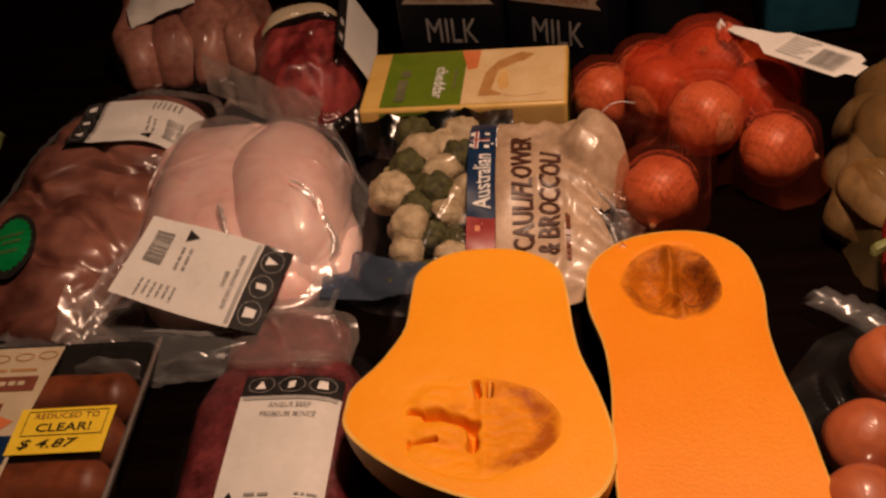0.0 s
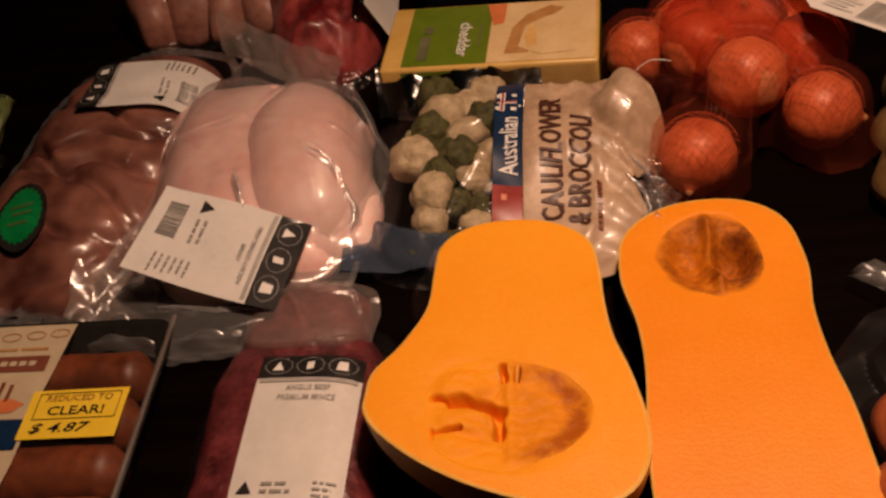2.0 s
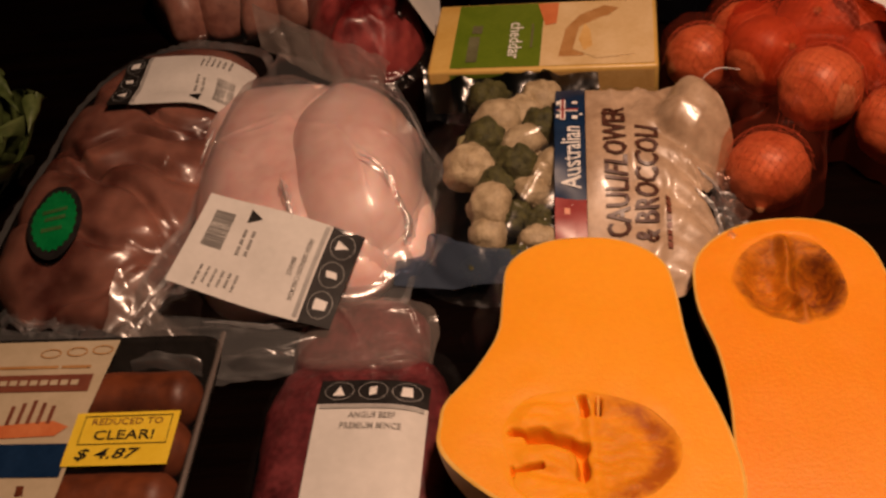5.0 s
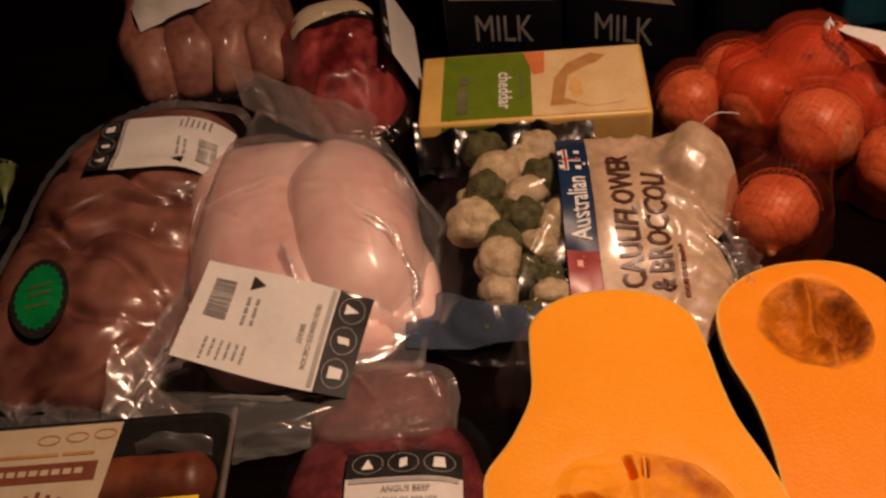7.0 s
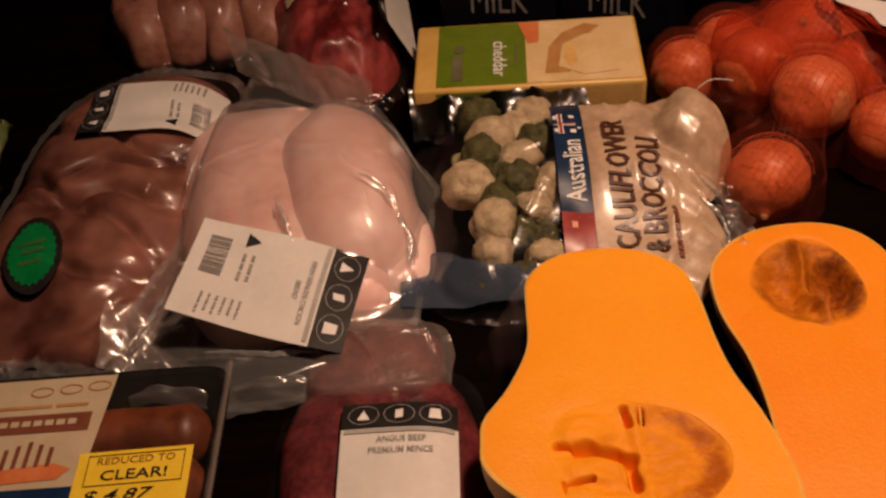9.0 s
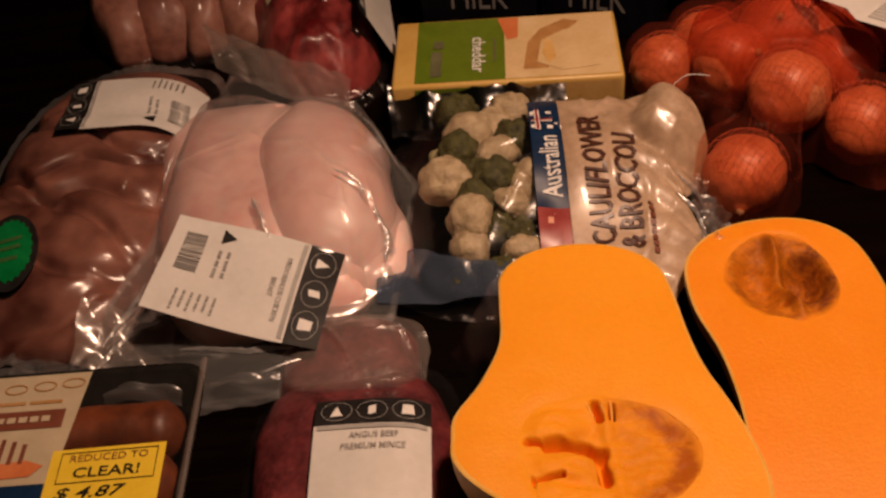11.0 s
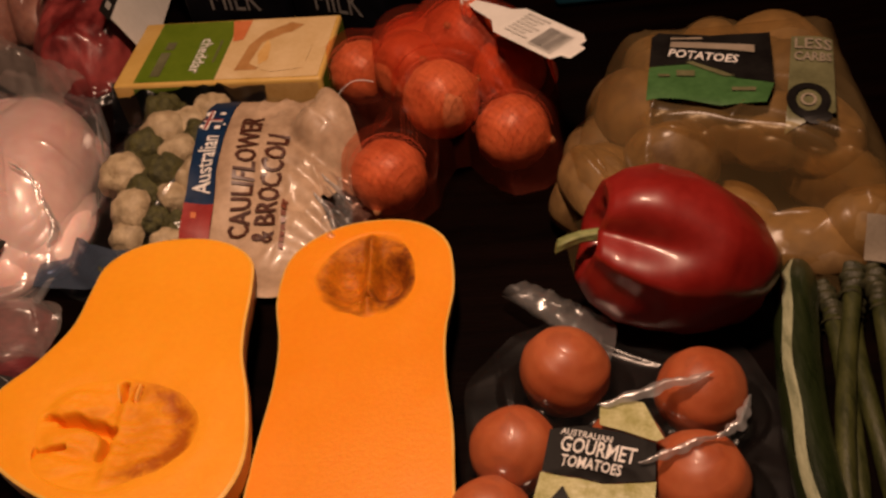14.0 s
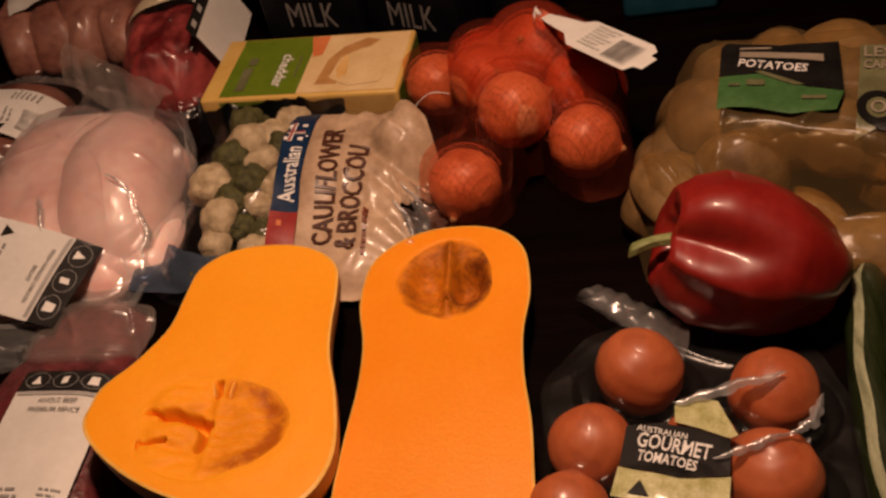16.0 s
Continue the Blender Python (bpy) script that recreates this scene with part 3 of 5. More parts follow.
        fib = noise.noise((x * 90 + seed_no, y * 200, 2)) * 0.0011 + noise.noise((x * 45, y * 45, seed_no + 3)) * 0.0006 + noise.noise((x * 300, y * 300, seed_no)) * 0.0003
        z += fib * min(1, 4 * v) + spine * math.exp(-(((x - cx - 0.002) / 0.0035) ** 2)) * min(1, 3 * v)
        for px, py, rx, ry, dp in pits:
            z -= min(1, 5 * v) * dp * math.exp(-(((x - px) / rx) ** 2 + ((y - py) / ry) ** 2) ** 2.2)
        cut = 0.0
        for x0, y0s, x1, y1s, wide in slots:
            k = max(0.0, min(1.0, ((x - x0) * (x1 - x0) + (y - y0s) * (y1s - y0s)) / ((x1 - x0) ** 2 + (y1s - y0s) ** 2)))
            d = math.hypot(x - x0 - k * (x1 - x0), y - y0s - k * (y1s - y0s)) / (wide * (1 + 0.55 * noise.noise((x * 130, y * 130, 5.0))))
            cut = max(cut, math.exp(-d ** 3))
        z -= min(1, 12 * v) * 0.011 * cut
        return Vector((x, y, z))
    bm = grid_mesh(bowl, 260, 80, True)
    bmesh.ops.remove_doubles(bm, verts=bm.verts[:], dist=1e-6)
    share = bm.verts.layers.float.new("fibre")
    for q in bm.verts:
        dx, dy = (q.co.x - cx) / ra, (q.co.y - cy) / rb
        q[share] = fibre(math.hypot(dx, dy) + 0.07 * noise.noise((q.co.x * 110, q.co.y * 110, seed_no)), dx, dy)
    part("seed_hollow", bm, pulp or PULP, ob, "fibrous darker orange pulp")
    return ob, level


# fibre: brown and stringy round one side of the first hollow, all over the second
def wet_fibre(r, dx, dy):
    ring = math.exp(-((r - 0.86) / 0.16) ** 2) * ease(-0.1, 0.6, dx)
    return ease(1.04, 0.80, r) * (0.08 + 0.26 * ease(-0.15, 0.25, dx) + 0.16 * ease(0.75, 0.35, r) * ease(0.1, -0.3, dx)) + 0.74 * ring


def dry_fibre(r, dx, dy):
    return ease(1.08, 0.88, r) * (0.60 + 0.25 * ease(0.0, 0.5, dx))


pump_a, level_a = pumpkin_half("halved butternut pumpkin with seeds in its bulb, cut side up", (0.2978, 0.4960),
                               (-0.035, -0.036, -0.0338, -0.0345, -0.0305, -0.0258, -0.0245, -0.0242, -0.0235), (0.069, 0.071, 0.0712, 0.0675, 0.0563, 0.0492, 0.0476, 0.0455, 0.041),
                               (0.056, 0.048), (-0.033, 0.3475, 0.0425, 0.0350, 0, 0.0035), 1.3, lean=-0.09, fibre=wet_fibre, spine=0.002, skew=0.34, blunt=0.24,
                               slots=((-0.069, 0.3575, -0.060, 0.3555, 0.0016), (-0.060, 0.3555, -0.042, 0.3530, 0.0030), (-0.042, 0.353, -0.0375, 0.349, 0.0030), (-0.0375, 0.349, -0.0365, 0.333, 0.0021),
                                      (-0.076, 0.327, -0.071, 0.335, 0.0024), (-0.071, 0.335, -0.056, 0.338, 0.0012), (-0.034, 0.378, -0.033, 0.368, 0.0016), (-0.026, 0.377, -0.027, 0.369, 0.0012)),
                               pits=((0.001, 0.350, 0.011, 0.024, 0.0025), (-0.056, 0.3655, 0.014, 0.009, -0.0030), (-0.054, 0.3435, 0.013, 0.008, -0.0032), (-0.060, 0.327, 0.012, 0.007, -0.0022)))
pump_b, level_b = pumpkin_half("halved butternut pumpkin with a dry seed hollow, cut side up", (0.2550, 0.5140),
                               (0.0885, 0.088, 0.0878, 0.0886, 0.0884, 0.0880, 0.0876, 0.0880, 0.0910), (0.050, 0.0530, 0.0528, 0.0512, 0.0478, 0.0479, 0.0529, 0.0512, 0.0475),
                               (0.0355, 0.0325), (0.088, 0.4655, 0.0305, 0.0340, 0, 0.008), 4.1, pulp=DRY_PULP, fibre=dry_fibre, flesh_mat=FLESH_DIM, spine=0.008,
                               pits=((0.1005, 0.4660, 0.0115, 0.0150, 0.018), (0.0745, 0.4645, 0.0095, 0.019, 0.007), (0.0875, 0.4465, 0.004, 0.003, 0.006)))
# loose seeds left in the first half's hollow
for sx, sy, st in ((-0.064, 0.3745, 30), (-0.063, 0.3265, -20), (-0.055, 0.3255, 40), (-0.053, 0.370, 10)):
    part("seed", Lump(sx, sy, 0.0050, 0.0034, st, level_a(sy, sx) - 0.001, level_a(sy, sx) - 0.007).mesh(14, 8), SEED, pump_a)
for sx, sy, st in ((-0.0305, 0.3735, 8), (-0.0265, 0.3750, -6), (-0.0375, 0.3765, 14)):
    part("strand", Lump(sx, sy, 0.0011, 0.0085, st, level_a(sy, sx) + 0.0004, level_a(sy, sx) - 0.004).mesh(12, 8), STRAND, pump_a, "pale soft strand")
part("plastic_wrap", grid_mesh(lambda u, v: Vector((-0.070 - 0.030 * v * (1 - u) + wob(u * 3, v * 3, 1, 1.5, 0.002), 0.472 - 0.105 * u - 0.01 * v, 0.055 - 0.05 * v)), 18, 10), FILM, pump_a, "loose clear plastic wrap")


# ---- cheese ----
def cheese_block():
    at = (-0.0352, 0.7185, 0)
    ob = thing("cheese_block", at, "yellow and green wrapped block of cheddar cheese lying flat", "cheese")
    m = Matrix.Translation(at) @ pose(0, 0, 0, 0, 0, -6.0)
    L, W, H = 0.0825, 0.0435, 0.040
    part("block", box(-L, -W, 0.0005, L, W, H, 0.0025, m), CHEESE_YELLOW, ob, "pale yellow wrapper", smooth=True)
    top = Sheet(0, 0, 0, m=m @ Matrix.Translation((0, 0, H)))
    front = Sheet(0, 0, 0, m=m @ pose(0, -W, H / 2, 90))
    side = Sheet(0, 0, 0, m=m @ pose(L, 0, H / 2, 90, 0, 90))
    green = part("green_band", top.rect(-L * 0.80, -W + 0.003, -0.001, W - 0.003, 0.0004), CHEESE_GREEN, ob, "grass green printed band")
    part("front_band", front.rect(-L * 0.80, -H / 2 + 0.003, -0.001, H / 2 - 0.003, 0.0004), CHEESE_GREEN, ob, "grass green printed band")
    part("end_band", side.rect(-W + 0.003, -H / 2 + 0.003, W - 0.003, H / 2 - 0.003, 0.0004), CHEESE_GREEN, ob, "dark green printed end")
    part("cream_field", top.rect(-0.001, -W + 0.003, L - 0.003, W - 0.003, 0.0004), CHEESE_CREAM, ob, "cream field with a picture of cheese")
    part("cream_front", front.rect(-0.001, -H / 2 + 0.003, L - 0.003, H / 2 - 0.003, 0.0004), CHEESE_SLICE, ob, "tan printed front")
    part("red_tab", top.shape([(-0.006, W - 0.004), (0.010, W - 0.004), (0.009, 0.012), (0.001, 0.010)], 0.0008), ORANGE, ob, "red corner tab")
    part("lettering", top.text("cheddar", -0.020, -0.008, 0.046, 0.010, 0.0009, turn=-90, bold=0.01), WHITE_INK, green)
    part("small_print", top.bars([(-0.009, -0.018, -0.0075, 0.012)], 0.0009), POT_SAGE, green)
    part("mark", top.bars([(-0.055, -0.034, -0.047, -0.002), (-0.0535, 0.002, -0.046, 0.012)], 0.0009), POT_SAGE, green)
    part("picture_board", top.shape([(0.012, -0.03), (0.016, 0.004), (0.026, 0.022), (0.044, 0.034), (0.055, 0.03), (0.040, 0.012), (0.028, -0.004), (0.030, -0.03)], 0.0007), CHEESE_SHADE, ob)
    part("picture_cheese", top.shape([(0.022, -0.022), (0.026, 0.006), (0.042, 0.018), (0.060, 0.024), (0.068, 0.000), (0.066, -0.030), (0.040, -0.034)], 0.0009), CHEESE_CREAM, ob)
    part("picture_slice", top.shape([(0.026, -0.010), (0.030, 0.010), (0.034, 0.002), (0.036, -0.018), (0.030, -0.024)], 0.0011), CHEESE_SLICE, ob)
    return ob


cheese_block()


# ---- milk cartons ----
def milk_carton(at, turn):
    ob = thing("milk_carton", at, "black milk carton with grey lettering standing behind the cheese", "milk carton", "milk cartons")
    m = Matrix.Translation(at) @ pose(0, 0, 0, 0, 0, turn)
    w, tall = 0.0465, 0.19
    part("body", box(-w, -w, 0.0005, w, w, tall, 0.003, m), CARTON, ob)
    gable = bmesh.new()
    v = [gable.verts.new(m @ Vector(p)) for p in ((-w, -w, tall), (w, -w, tall), (w, w, tall), (-w, w, tall), (-w, -0.002, tall + 0.04), (w, -0.002, tall + 0.04), (w, 0.002, tall + 0.04), (-w, 0.002, tall + 0.04))]
    for f in ((0, 1, 5, 4), (2, 3, 7, 6), (4, 5, 6, 7), (1, 2, 6, 5), (3, 0, 4, 7)):
        gable.faces.new([v[i] for i in f])
    part("gable_top", gable, CARTON, ob, smooth=False)
    face = Sheet(0, 0, 0, m=m @ pose(0, -w, 0, 90))
    part("lettering", face.text("MILK", 0.002, 0.0355, 0.046, 0.0235, 0.0008), CARTON_INK, ob, "tall grey lettering")
    banner = part("banner", face.shape([(-0.041, 0.061), (0.041, 0.061), (0.036, 0.067), (0.041, 0.074), (-0.041, 0.074), (-0.036, 0.067)], 0.0006), BANNER, ob, "pale ribbon banner")
    part("banner_lettering", face.text("FULL CREAM", 0.0, 0.0675, 0.060, 0.0075, 0.0012), BROWN, banner)
    part("emblem", face.shape([(-0.03, 0.076), (0.03, 0.076), (0.02, 0.12), (-0.02, 0.12)], 0.0005), BROWN, ob, "brown emblem")
    return ob


carton = milk_carton((-0.0375, 0.8513, 0), -13)
copy_thing(carton, pose(0.0635, 0.8253, 0, 0, 0, -13))


# ---- bag of cauliflower and broccoli ----
def floret(x, y, z, r, green, parent, seed):
    rnd = random.Random(seed)
    stem = lathe([(0.0, -0.9 * r), (0.30 * r, -0.85 * r), (0.36 * r, -0.4 * r), (0.55 * r, 0.0), (0.0, 0.1 * r)], 12)
    tip = pose(x, y, z, rnd.uniform(-70, 70), rnd.uniform(-70, 70), rnd.uniform(0, 360))
    stem.transform(tip)
    bm = bmesh.new()
    bmesh.ops.create_icosphere(bm, subdivisions=4, radius=1.0)
    buds = [Vector((math.cos(2.4 * i) * (i / 11) ** 0.5, math.sin(2.4 * i) * (i / 11) ** 0.5, 0.75 * (1 - i / 11) ** 0.5 + 0.1)).normalized() for i in range(11)]
    sharp = 14 if green else 6
    for w in bm.verts:
        d = w.co.normalized()
        k = max(max(0.0, d.dot(b)) ** sharp for b in buds)
        w.co = tip @ (d * r * (0.74 + 0.26 * k) * (1 if d.z > -0.2 else 0.7))
    for w in bm.verts:
        w.co += Vector((wob(*w.co, 330, 0.0012), wob(*w.co, 350, 0.0012), wob(*w.co, 310, 0.0012)))
        w.co.z = max(w.co.z, 0.003)
    for w in stem.verts:
        w.co.z = max(w.co.z, 0.003)
    head = part("floret", bm, BROCCOLI if green else CAULI, parent, "dark green broccoli floret" if green else "cream cauliflower floret")
    part("floret_stem", stem, FLORET_STEM, head)


def vegetable_bag():
    at = (-0.02, 0.58, 0)
    ob = thing("vegetable_bag", at, "clear printed bag of cauliflower and broccoli florets", "vegetable bag")
    rnd = random.Random(11)
    shape = Lump(-0.024, 0.578, 0.094, 0.092, -4, 0.046, 0.0, square=5, dome=3.0)
    shoulder = Lump(0.056, 0.600, 0.033, 0.036, -35, 0.056, 0.0, square=2.4, dome=2.2)
    heaped = heap(shape, shoulder)
    thin_end = lambda y: 0.47 + 0.53 * ease(0.50, 0.60, y)
    h = lambda x, y: heaped(x, y) * thin_end(y)
    spots = [(-0.095, 0.635, 1), (-0.098, 0.600, 0), (-0.092, 0.560, 1), (-0.096, 0.530, 0), (-0.072, 0.655, 1), (-0.078, 0.612, 1), (-0.070, 0.572, 1), (-0.074, 0.535, 0),
             (-0.062, 0.512, 1), (-0.050, 0.640, 0), (-0.048, 0.602, 0), (-0.048, 0.560, 0), (-0.044, 0.520, 0), (-0.085, 0.585, 0), (-0.062, 0.590, 1), (-0.058, 0.545, 1),
             (-0.035, 0.655, 0), (-0.034, 0.500, 0), (-0.030, 0.580, 0), (0.052, 0.606, 0), (-0.102, 0.575, 1), (-0.106, 0.615, 1), (-0.098, 0.655, 0), (-0.065, 0.630, 0), (-0.038, 0.622, 1), (-0.070, 0.552, 0), (-0.052, 0.580, 1), (-0.040, 0.540, 1), (-0.085, 0.510, 1)]
    for i, (x, y, g) in enumerate(q for q in spots if q[0] > -0.09):
        floret(x - 0.006, y, (0.027 + rnd.uniform(-0.004, 0.004)) * thin_end(y), rnd.uniform(0.0165, 0.0225) * (0.42 + 0.58 * thin_end(y)), g, ob, i)
    film_part = part("film", drape(Lump(-0.025, 0.581, 0.111, 0.098, -4, 0.04, square=4.2), h, 0.004, 130, 130, 0.0022, 55, 0.86, 0.003, ridges=30, ridge=0.003, seed=4, thin=0.0016), FILM_TIGHT, ob, "crinkled clear bag film")
    g = blurred(lambda x, y: h(x, y) + 0.0052 + wob(x, y, 1, 45, 0.0016) + (0.006 + 0.009 * ease(0.02, 0.05, x)) * abs(noise.noise((x * 34 + y * 22, y * 24, 4.0))) + 0.0012 * abs(noise.noise((x * 20 - y * 70, y * 40, 9.0))), 0.002)
    rnd2 = random.Random(8)
    folds = [(rnd2.uniform(0.00, 0.085), rnd2.uniform(0.50, 0.63), rnd2.uniform(0.4, 2.7), rnd2.uniform(0.012, 0.040), rnd2.uniform(0.0015, 0.0048)) for _ in range(16)]
    smooth_g = g

    def g(x, y):
        z = smooth_g(x, y)
        for fx, fy, a, long, tall in folds:
            along, off = (x - fx) * math.cos(a) + (y - fy) * math.sin(a), (y - fy) * math.cos(a) - (x - fx) * math.sin(a)
            if abs(along) < long and abs(off) < 0.01:
                z += tall * math.exp(-abs(off) / 0.0018) * (1 - (along / long) ** 2)
        return z
    s = Sheet(-0.0262, 0.570, -4, g)
    ribbon = part("ribbon", s.rect(-0.0098, -0.029, 0.0098, 0.070, 0.001), BLUE, ob, "dark blue printed ribbon")
    red = part("ribbon_end", s.rect(-0.0098, -0.082, 0.0098, -0.029, 0.001), RED, ob, "red printed ribbon end")
    part("ribbon_mark", s.bars([(-0.004, -0.062, -0.0005, -0.036)], 0.0018), ORANGE, red)
    part("lettering", s.text("Australian", 0.0005, -0.0005, 0.044, 0.0125, 0.0018, turn=90, bold=0.012), WHITE_INK, ribbon, "white lettering")
    part("flag", s.bars([(-0.0062, 0.0270, -0.0028, 0.0510), (-0.0088, 0.0370, 0.0052, 0.0405), (-0.0088, 0.0285, -0.0064, 0.0325), (0.0014, 0.0285, 0.0050, 0.0325), (-0.0088, 0.0455, -0.0064, 0.0495), (0.0014, 0.0455, 0.0050, 0.0495), (0.0062, 0.0330, 0.0082, 0.0350)], 0.0018), WHITE_INK, ribbon, "small white flag crosses")
    part("flag_cross", s.bars([(-0.0053, 0.0270, -0.0037, 0.0510), (-0.0088, 0.0380, 0.0052, 0.0395)], 0.0024), RED, ribbon)
    panel = part("printed_panel", s.shape([(0.0101, -0.088), (0.0101, 0.070), (0.045, 0.066), (0.072, 0.062), (0.094, 0.042), (0.103, 0.020), (0.098, -0.002), (0.088, -0.012), (0.080, -0.020), (0.084, -0.034), (0.092, -0.048), (0.086, -0.062), (0.066, -0.088)], 0.0008), PANEL, ob, "pale cream printed panel")
    part("lettering", s.text("CAULIFLOWER", 0.0285, -0.007, 0.094, 0.0150, 0.0022, turn=91, bold=0.022), DARK_BROWN, panel, "dark brown lettering")
    part("lettering", s.text("& BROCCOLI", 0.0470, -0.018, 0.080, 0.0150, 0.0022, turn=88, bold=0.022), DARK_BROWN, panel, "dark brown lettering")
    part("small_print", s.bars([(0.0575, -0.062 + 0.0042 * k, 0.0605, -0.0588 + 0.0042 * k) for k in range(8)], 0.0022), BROWN, panel)
    part("blue_corner", s.shape([(-0.110, -0.076), (-0.112, -0.022), (-0.094, -0.034), (-0.080, -0.052), (-0.055, -0.060), (-0.0101, -0.066), (-0.0101, -0.082), (-0.060, -0.080)], 0.005), BAG_BLUE, ob, "blue tinted printed corner")
    for k, line in enumerate((((0.052, 0.560), (0.070, 0.548), (0.082, 0.552)), ((0.048, 0.545), (0.060, 0.530), (0.062, 0.512)))):
        part("crease", crease(g, line, 0.0028, 0.0025, 0.002, k * 1.7), FILM_GLINT, ob, "sharp fold of film with its glint whitened in")
    flap = grid_mesh(lambda u, v: Vector((-0.125 + 0.125 * u, 0.662 + 0.030 * v - 0.026 * u + 0.002 * math.sin(u * 21), 0.012 + 0.026 * v + wob(u * 6, v * 3, 5, 2, 0.004))), 40, 8)
    part("top_flap", flap, DARK_FILM, ob, "dark folded top edge of the bag")
    tie = lambda s: Vector((0.058 + 0.030 * s, 0.622 + 0.010 * math.sin(s * 2.2) - 0.006 * s, 0.050 + 0.011 * math.sin(min(1.0, s * 1.6) * 1.6)))
    part("thread", grid_mesh(lambda u, v: tie(v) + 0.00032 * Vector((0, math.cos(u * math.tau), math.sin(u * math.tau))), 6, 20, True), WHITE_INK, ob, "stray white plastic thread")
    frill = grid_mesh(lambda u, v: Vector((0.058 + 0.022 * v + 0.004 * math.sin(u * 25), 0.500 + 0.070 * u, 0.010 + 0.022 * (1 - v) + 0.006 * math.sin(u * 31 + v * 4) + wob(u * 9, v * 7, 2, 1, 0.006))), 60, 12)
    part("gathered_end", frill, FILM_STIFF, ob, "gathered shiny end of the bag")
    return ob


vegetable_bag()


# ---- onions in a net ----
ONIONS = ((0.134, 0.604, 0.055, 0.0272, 20), (0.0965, 0.562, 0.0275, 0.0262, 250), (0.180, 0.588, 0.034, 0.0262, 340), (0.072, 0.676, 0.034, 0.0245, 60),
          (0.181, 0.640, 0.046, 0.0265, 130), (0.112, 0.655, 0.048, 0.0275, 300), (0.148, 0.672, 0.058, 0.0275, 250), (0.182, 0.690, 0.030, 0.026, 80), (0.110, 0.705, 0.030, 0.026, 40))


def onion_net():
    at = (0.14, 0.62, 0)
    ob = thing("onion_net", at, "red net bag of brown onions with a white tag", "onion bag")
    for i, (x, y, z, r, turn) in enumerate(ONIONS):
        prof = [(0.0, -0.92 * r), (0.3 * r, -0.9 * r), (0.72 * r, -0.66 * r), (0.97 * r, -0.2 * r), (0.99 * r, 0.15 * r), (0.84 * r, 0.56 * r), (0.5 * r, 0.86 * r), (0.2 * r, 0.98 * r), (0.08 * r, 1.06 * r), (0.0, 1.07 * r)]
        z = max(z, r * 1.02)
        tilt = (75, 110, 95, 60, 80, 50, 40, 30, 50)[i]
        on = part("onion", lathe(prof, 28, 0.02, 9, 0.008, pose(x, y, z, 0, tilt, turn), i), ONION, ob)
        part("root", lathe([(0.0, 0.98 * r), (0.09 * r, 1.0 * r), (0.11 * r, 1.07 * r), (0.05 * r, 1.14 * r), (0.0, 1.15 * r)], 10, 0, m=pose(x, y, z, 0, tilt, turn)), ROOT, on, "dry root tuft")
    tent = Lump(0.152, 0.658, 0.060, 0.056, -20, 0.093, 0.03, dome=1.3)

    def h(x, y):
        best = tent.height(x, y)
        for ox, oy, oz, r, _ in ONIONS:
            k = ((x - ox) ** 2 + (y - oy) ** 2) / (1.07 * r) ** 2
            if k < 1:
                best = max(best, max(oz, r * 1.02) + 1.07 * r * (1 - k) ** 0.5)
        return best
    lines = bmesh.new()
    inside = lambda x, y: h(x, y) > 0.008

    def strand(pts, w):
        for p, q in zip(pts, pts[1:]):
            d = (q - p).normalized()
            n = d.cross(Vector((0, 0, 1)))
            n = n.normalized() * w if n.length > 0.05 else Vector((w, 0, 0))
            k = d.cross(n).normalized() * w
            ring = [[lines.verts.new(c + o) for o in (n, k, -n, -k)] for c in (p, q)]
            for i in range(4):
                lines.faces.new((ring[0][i], ring[0][(i + 1) % 4], ring[1][(i + 1) % 4], ring[1][i]))
    for fam, dense in ((1, 0), (-1, 0)):
        for k in range(-38, 39):
            run = []
            for j in range(-44, 45):
                a, b = k * 0.0042, j * 0.0042
                x, y = 0.14 + (a + fam * b) * 0.7, 0.625 + (b - fam * a) * 0.72
                if inside(x, y) and (not dense or math.hypot(x - 0.152, y - 0.662) < 0.060):
                    run.append(Vector((x, y, h(x, y) + 0.0012)))
                else:
                    if len(run) > 1:
                        strand(run, 0.00011)
                    run = []
            if len(run) > 1:
                strand(run, 0.00011)
    net = part("net", lines, NET, ob, "fine red plastic net", smooth=False)
    net["kind"] = "stuff"
    top = Lump(0.150, 0.664, 0.066, 0.050, -14, 0.1, square=2.4)

    def shell(x, y):
        best = max(0.012, tent.height(x, y))
        for ox, oy, oz, r, _ in ONIONS:
            k = ((x - ox) ** 2 + (y - oy) ** 2) / (1.26 * r) ** 2
            if k < 1:
                best = max(best, max(oz, r * 1.02) + 1.14 * r * (1 - k ** 2.2) ** 0.5)
        return best
    part("net_veil", drape(top, sampled(blurred(shell, 0.006), 0.06, 0.58, 0.24, 0.74, 0.002), 0.001, 90, 90, 0.0008, 60, 0.97, 0.03, 0.05), NET_VEIL, ob, "red net weave drawn together over the onions")
    sack = Corners(0.135, 0.630, [(0.040, 0.692), (0.062, 0.714), (0.105, 0.742), (0.175, 0.726), (0.216, 0.680), (0.217, 0.610), (0.214, 0.566), (0.200, 0.552), (0.178, 0.549), (0.160, 0.566), (0.150, 0.584), (0.140, 0.582), (0.132, 0.566), (0.128, 0.542), (0.112, 0.526), (0.092, 0.522), (0.072, 0.531), (0.061, 0.552), (0.069, 0.600), (0.054, 0.650)])
    hull = sampled(blurred(shell, 0.003), 0.02, 0.50, 0.25, 0.77, 0.002)
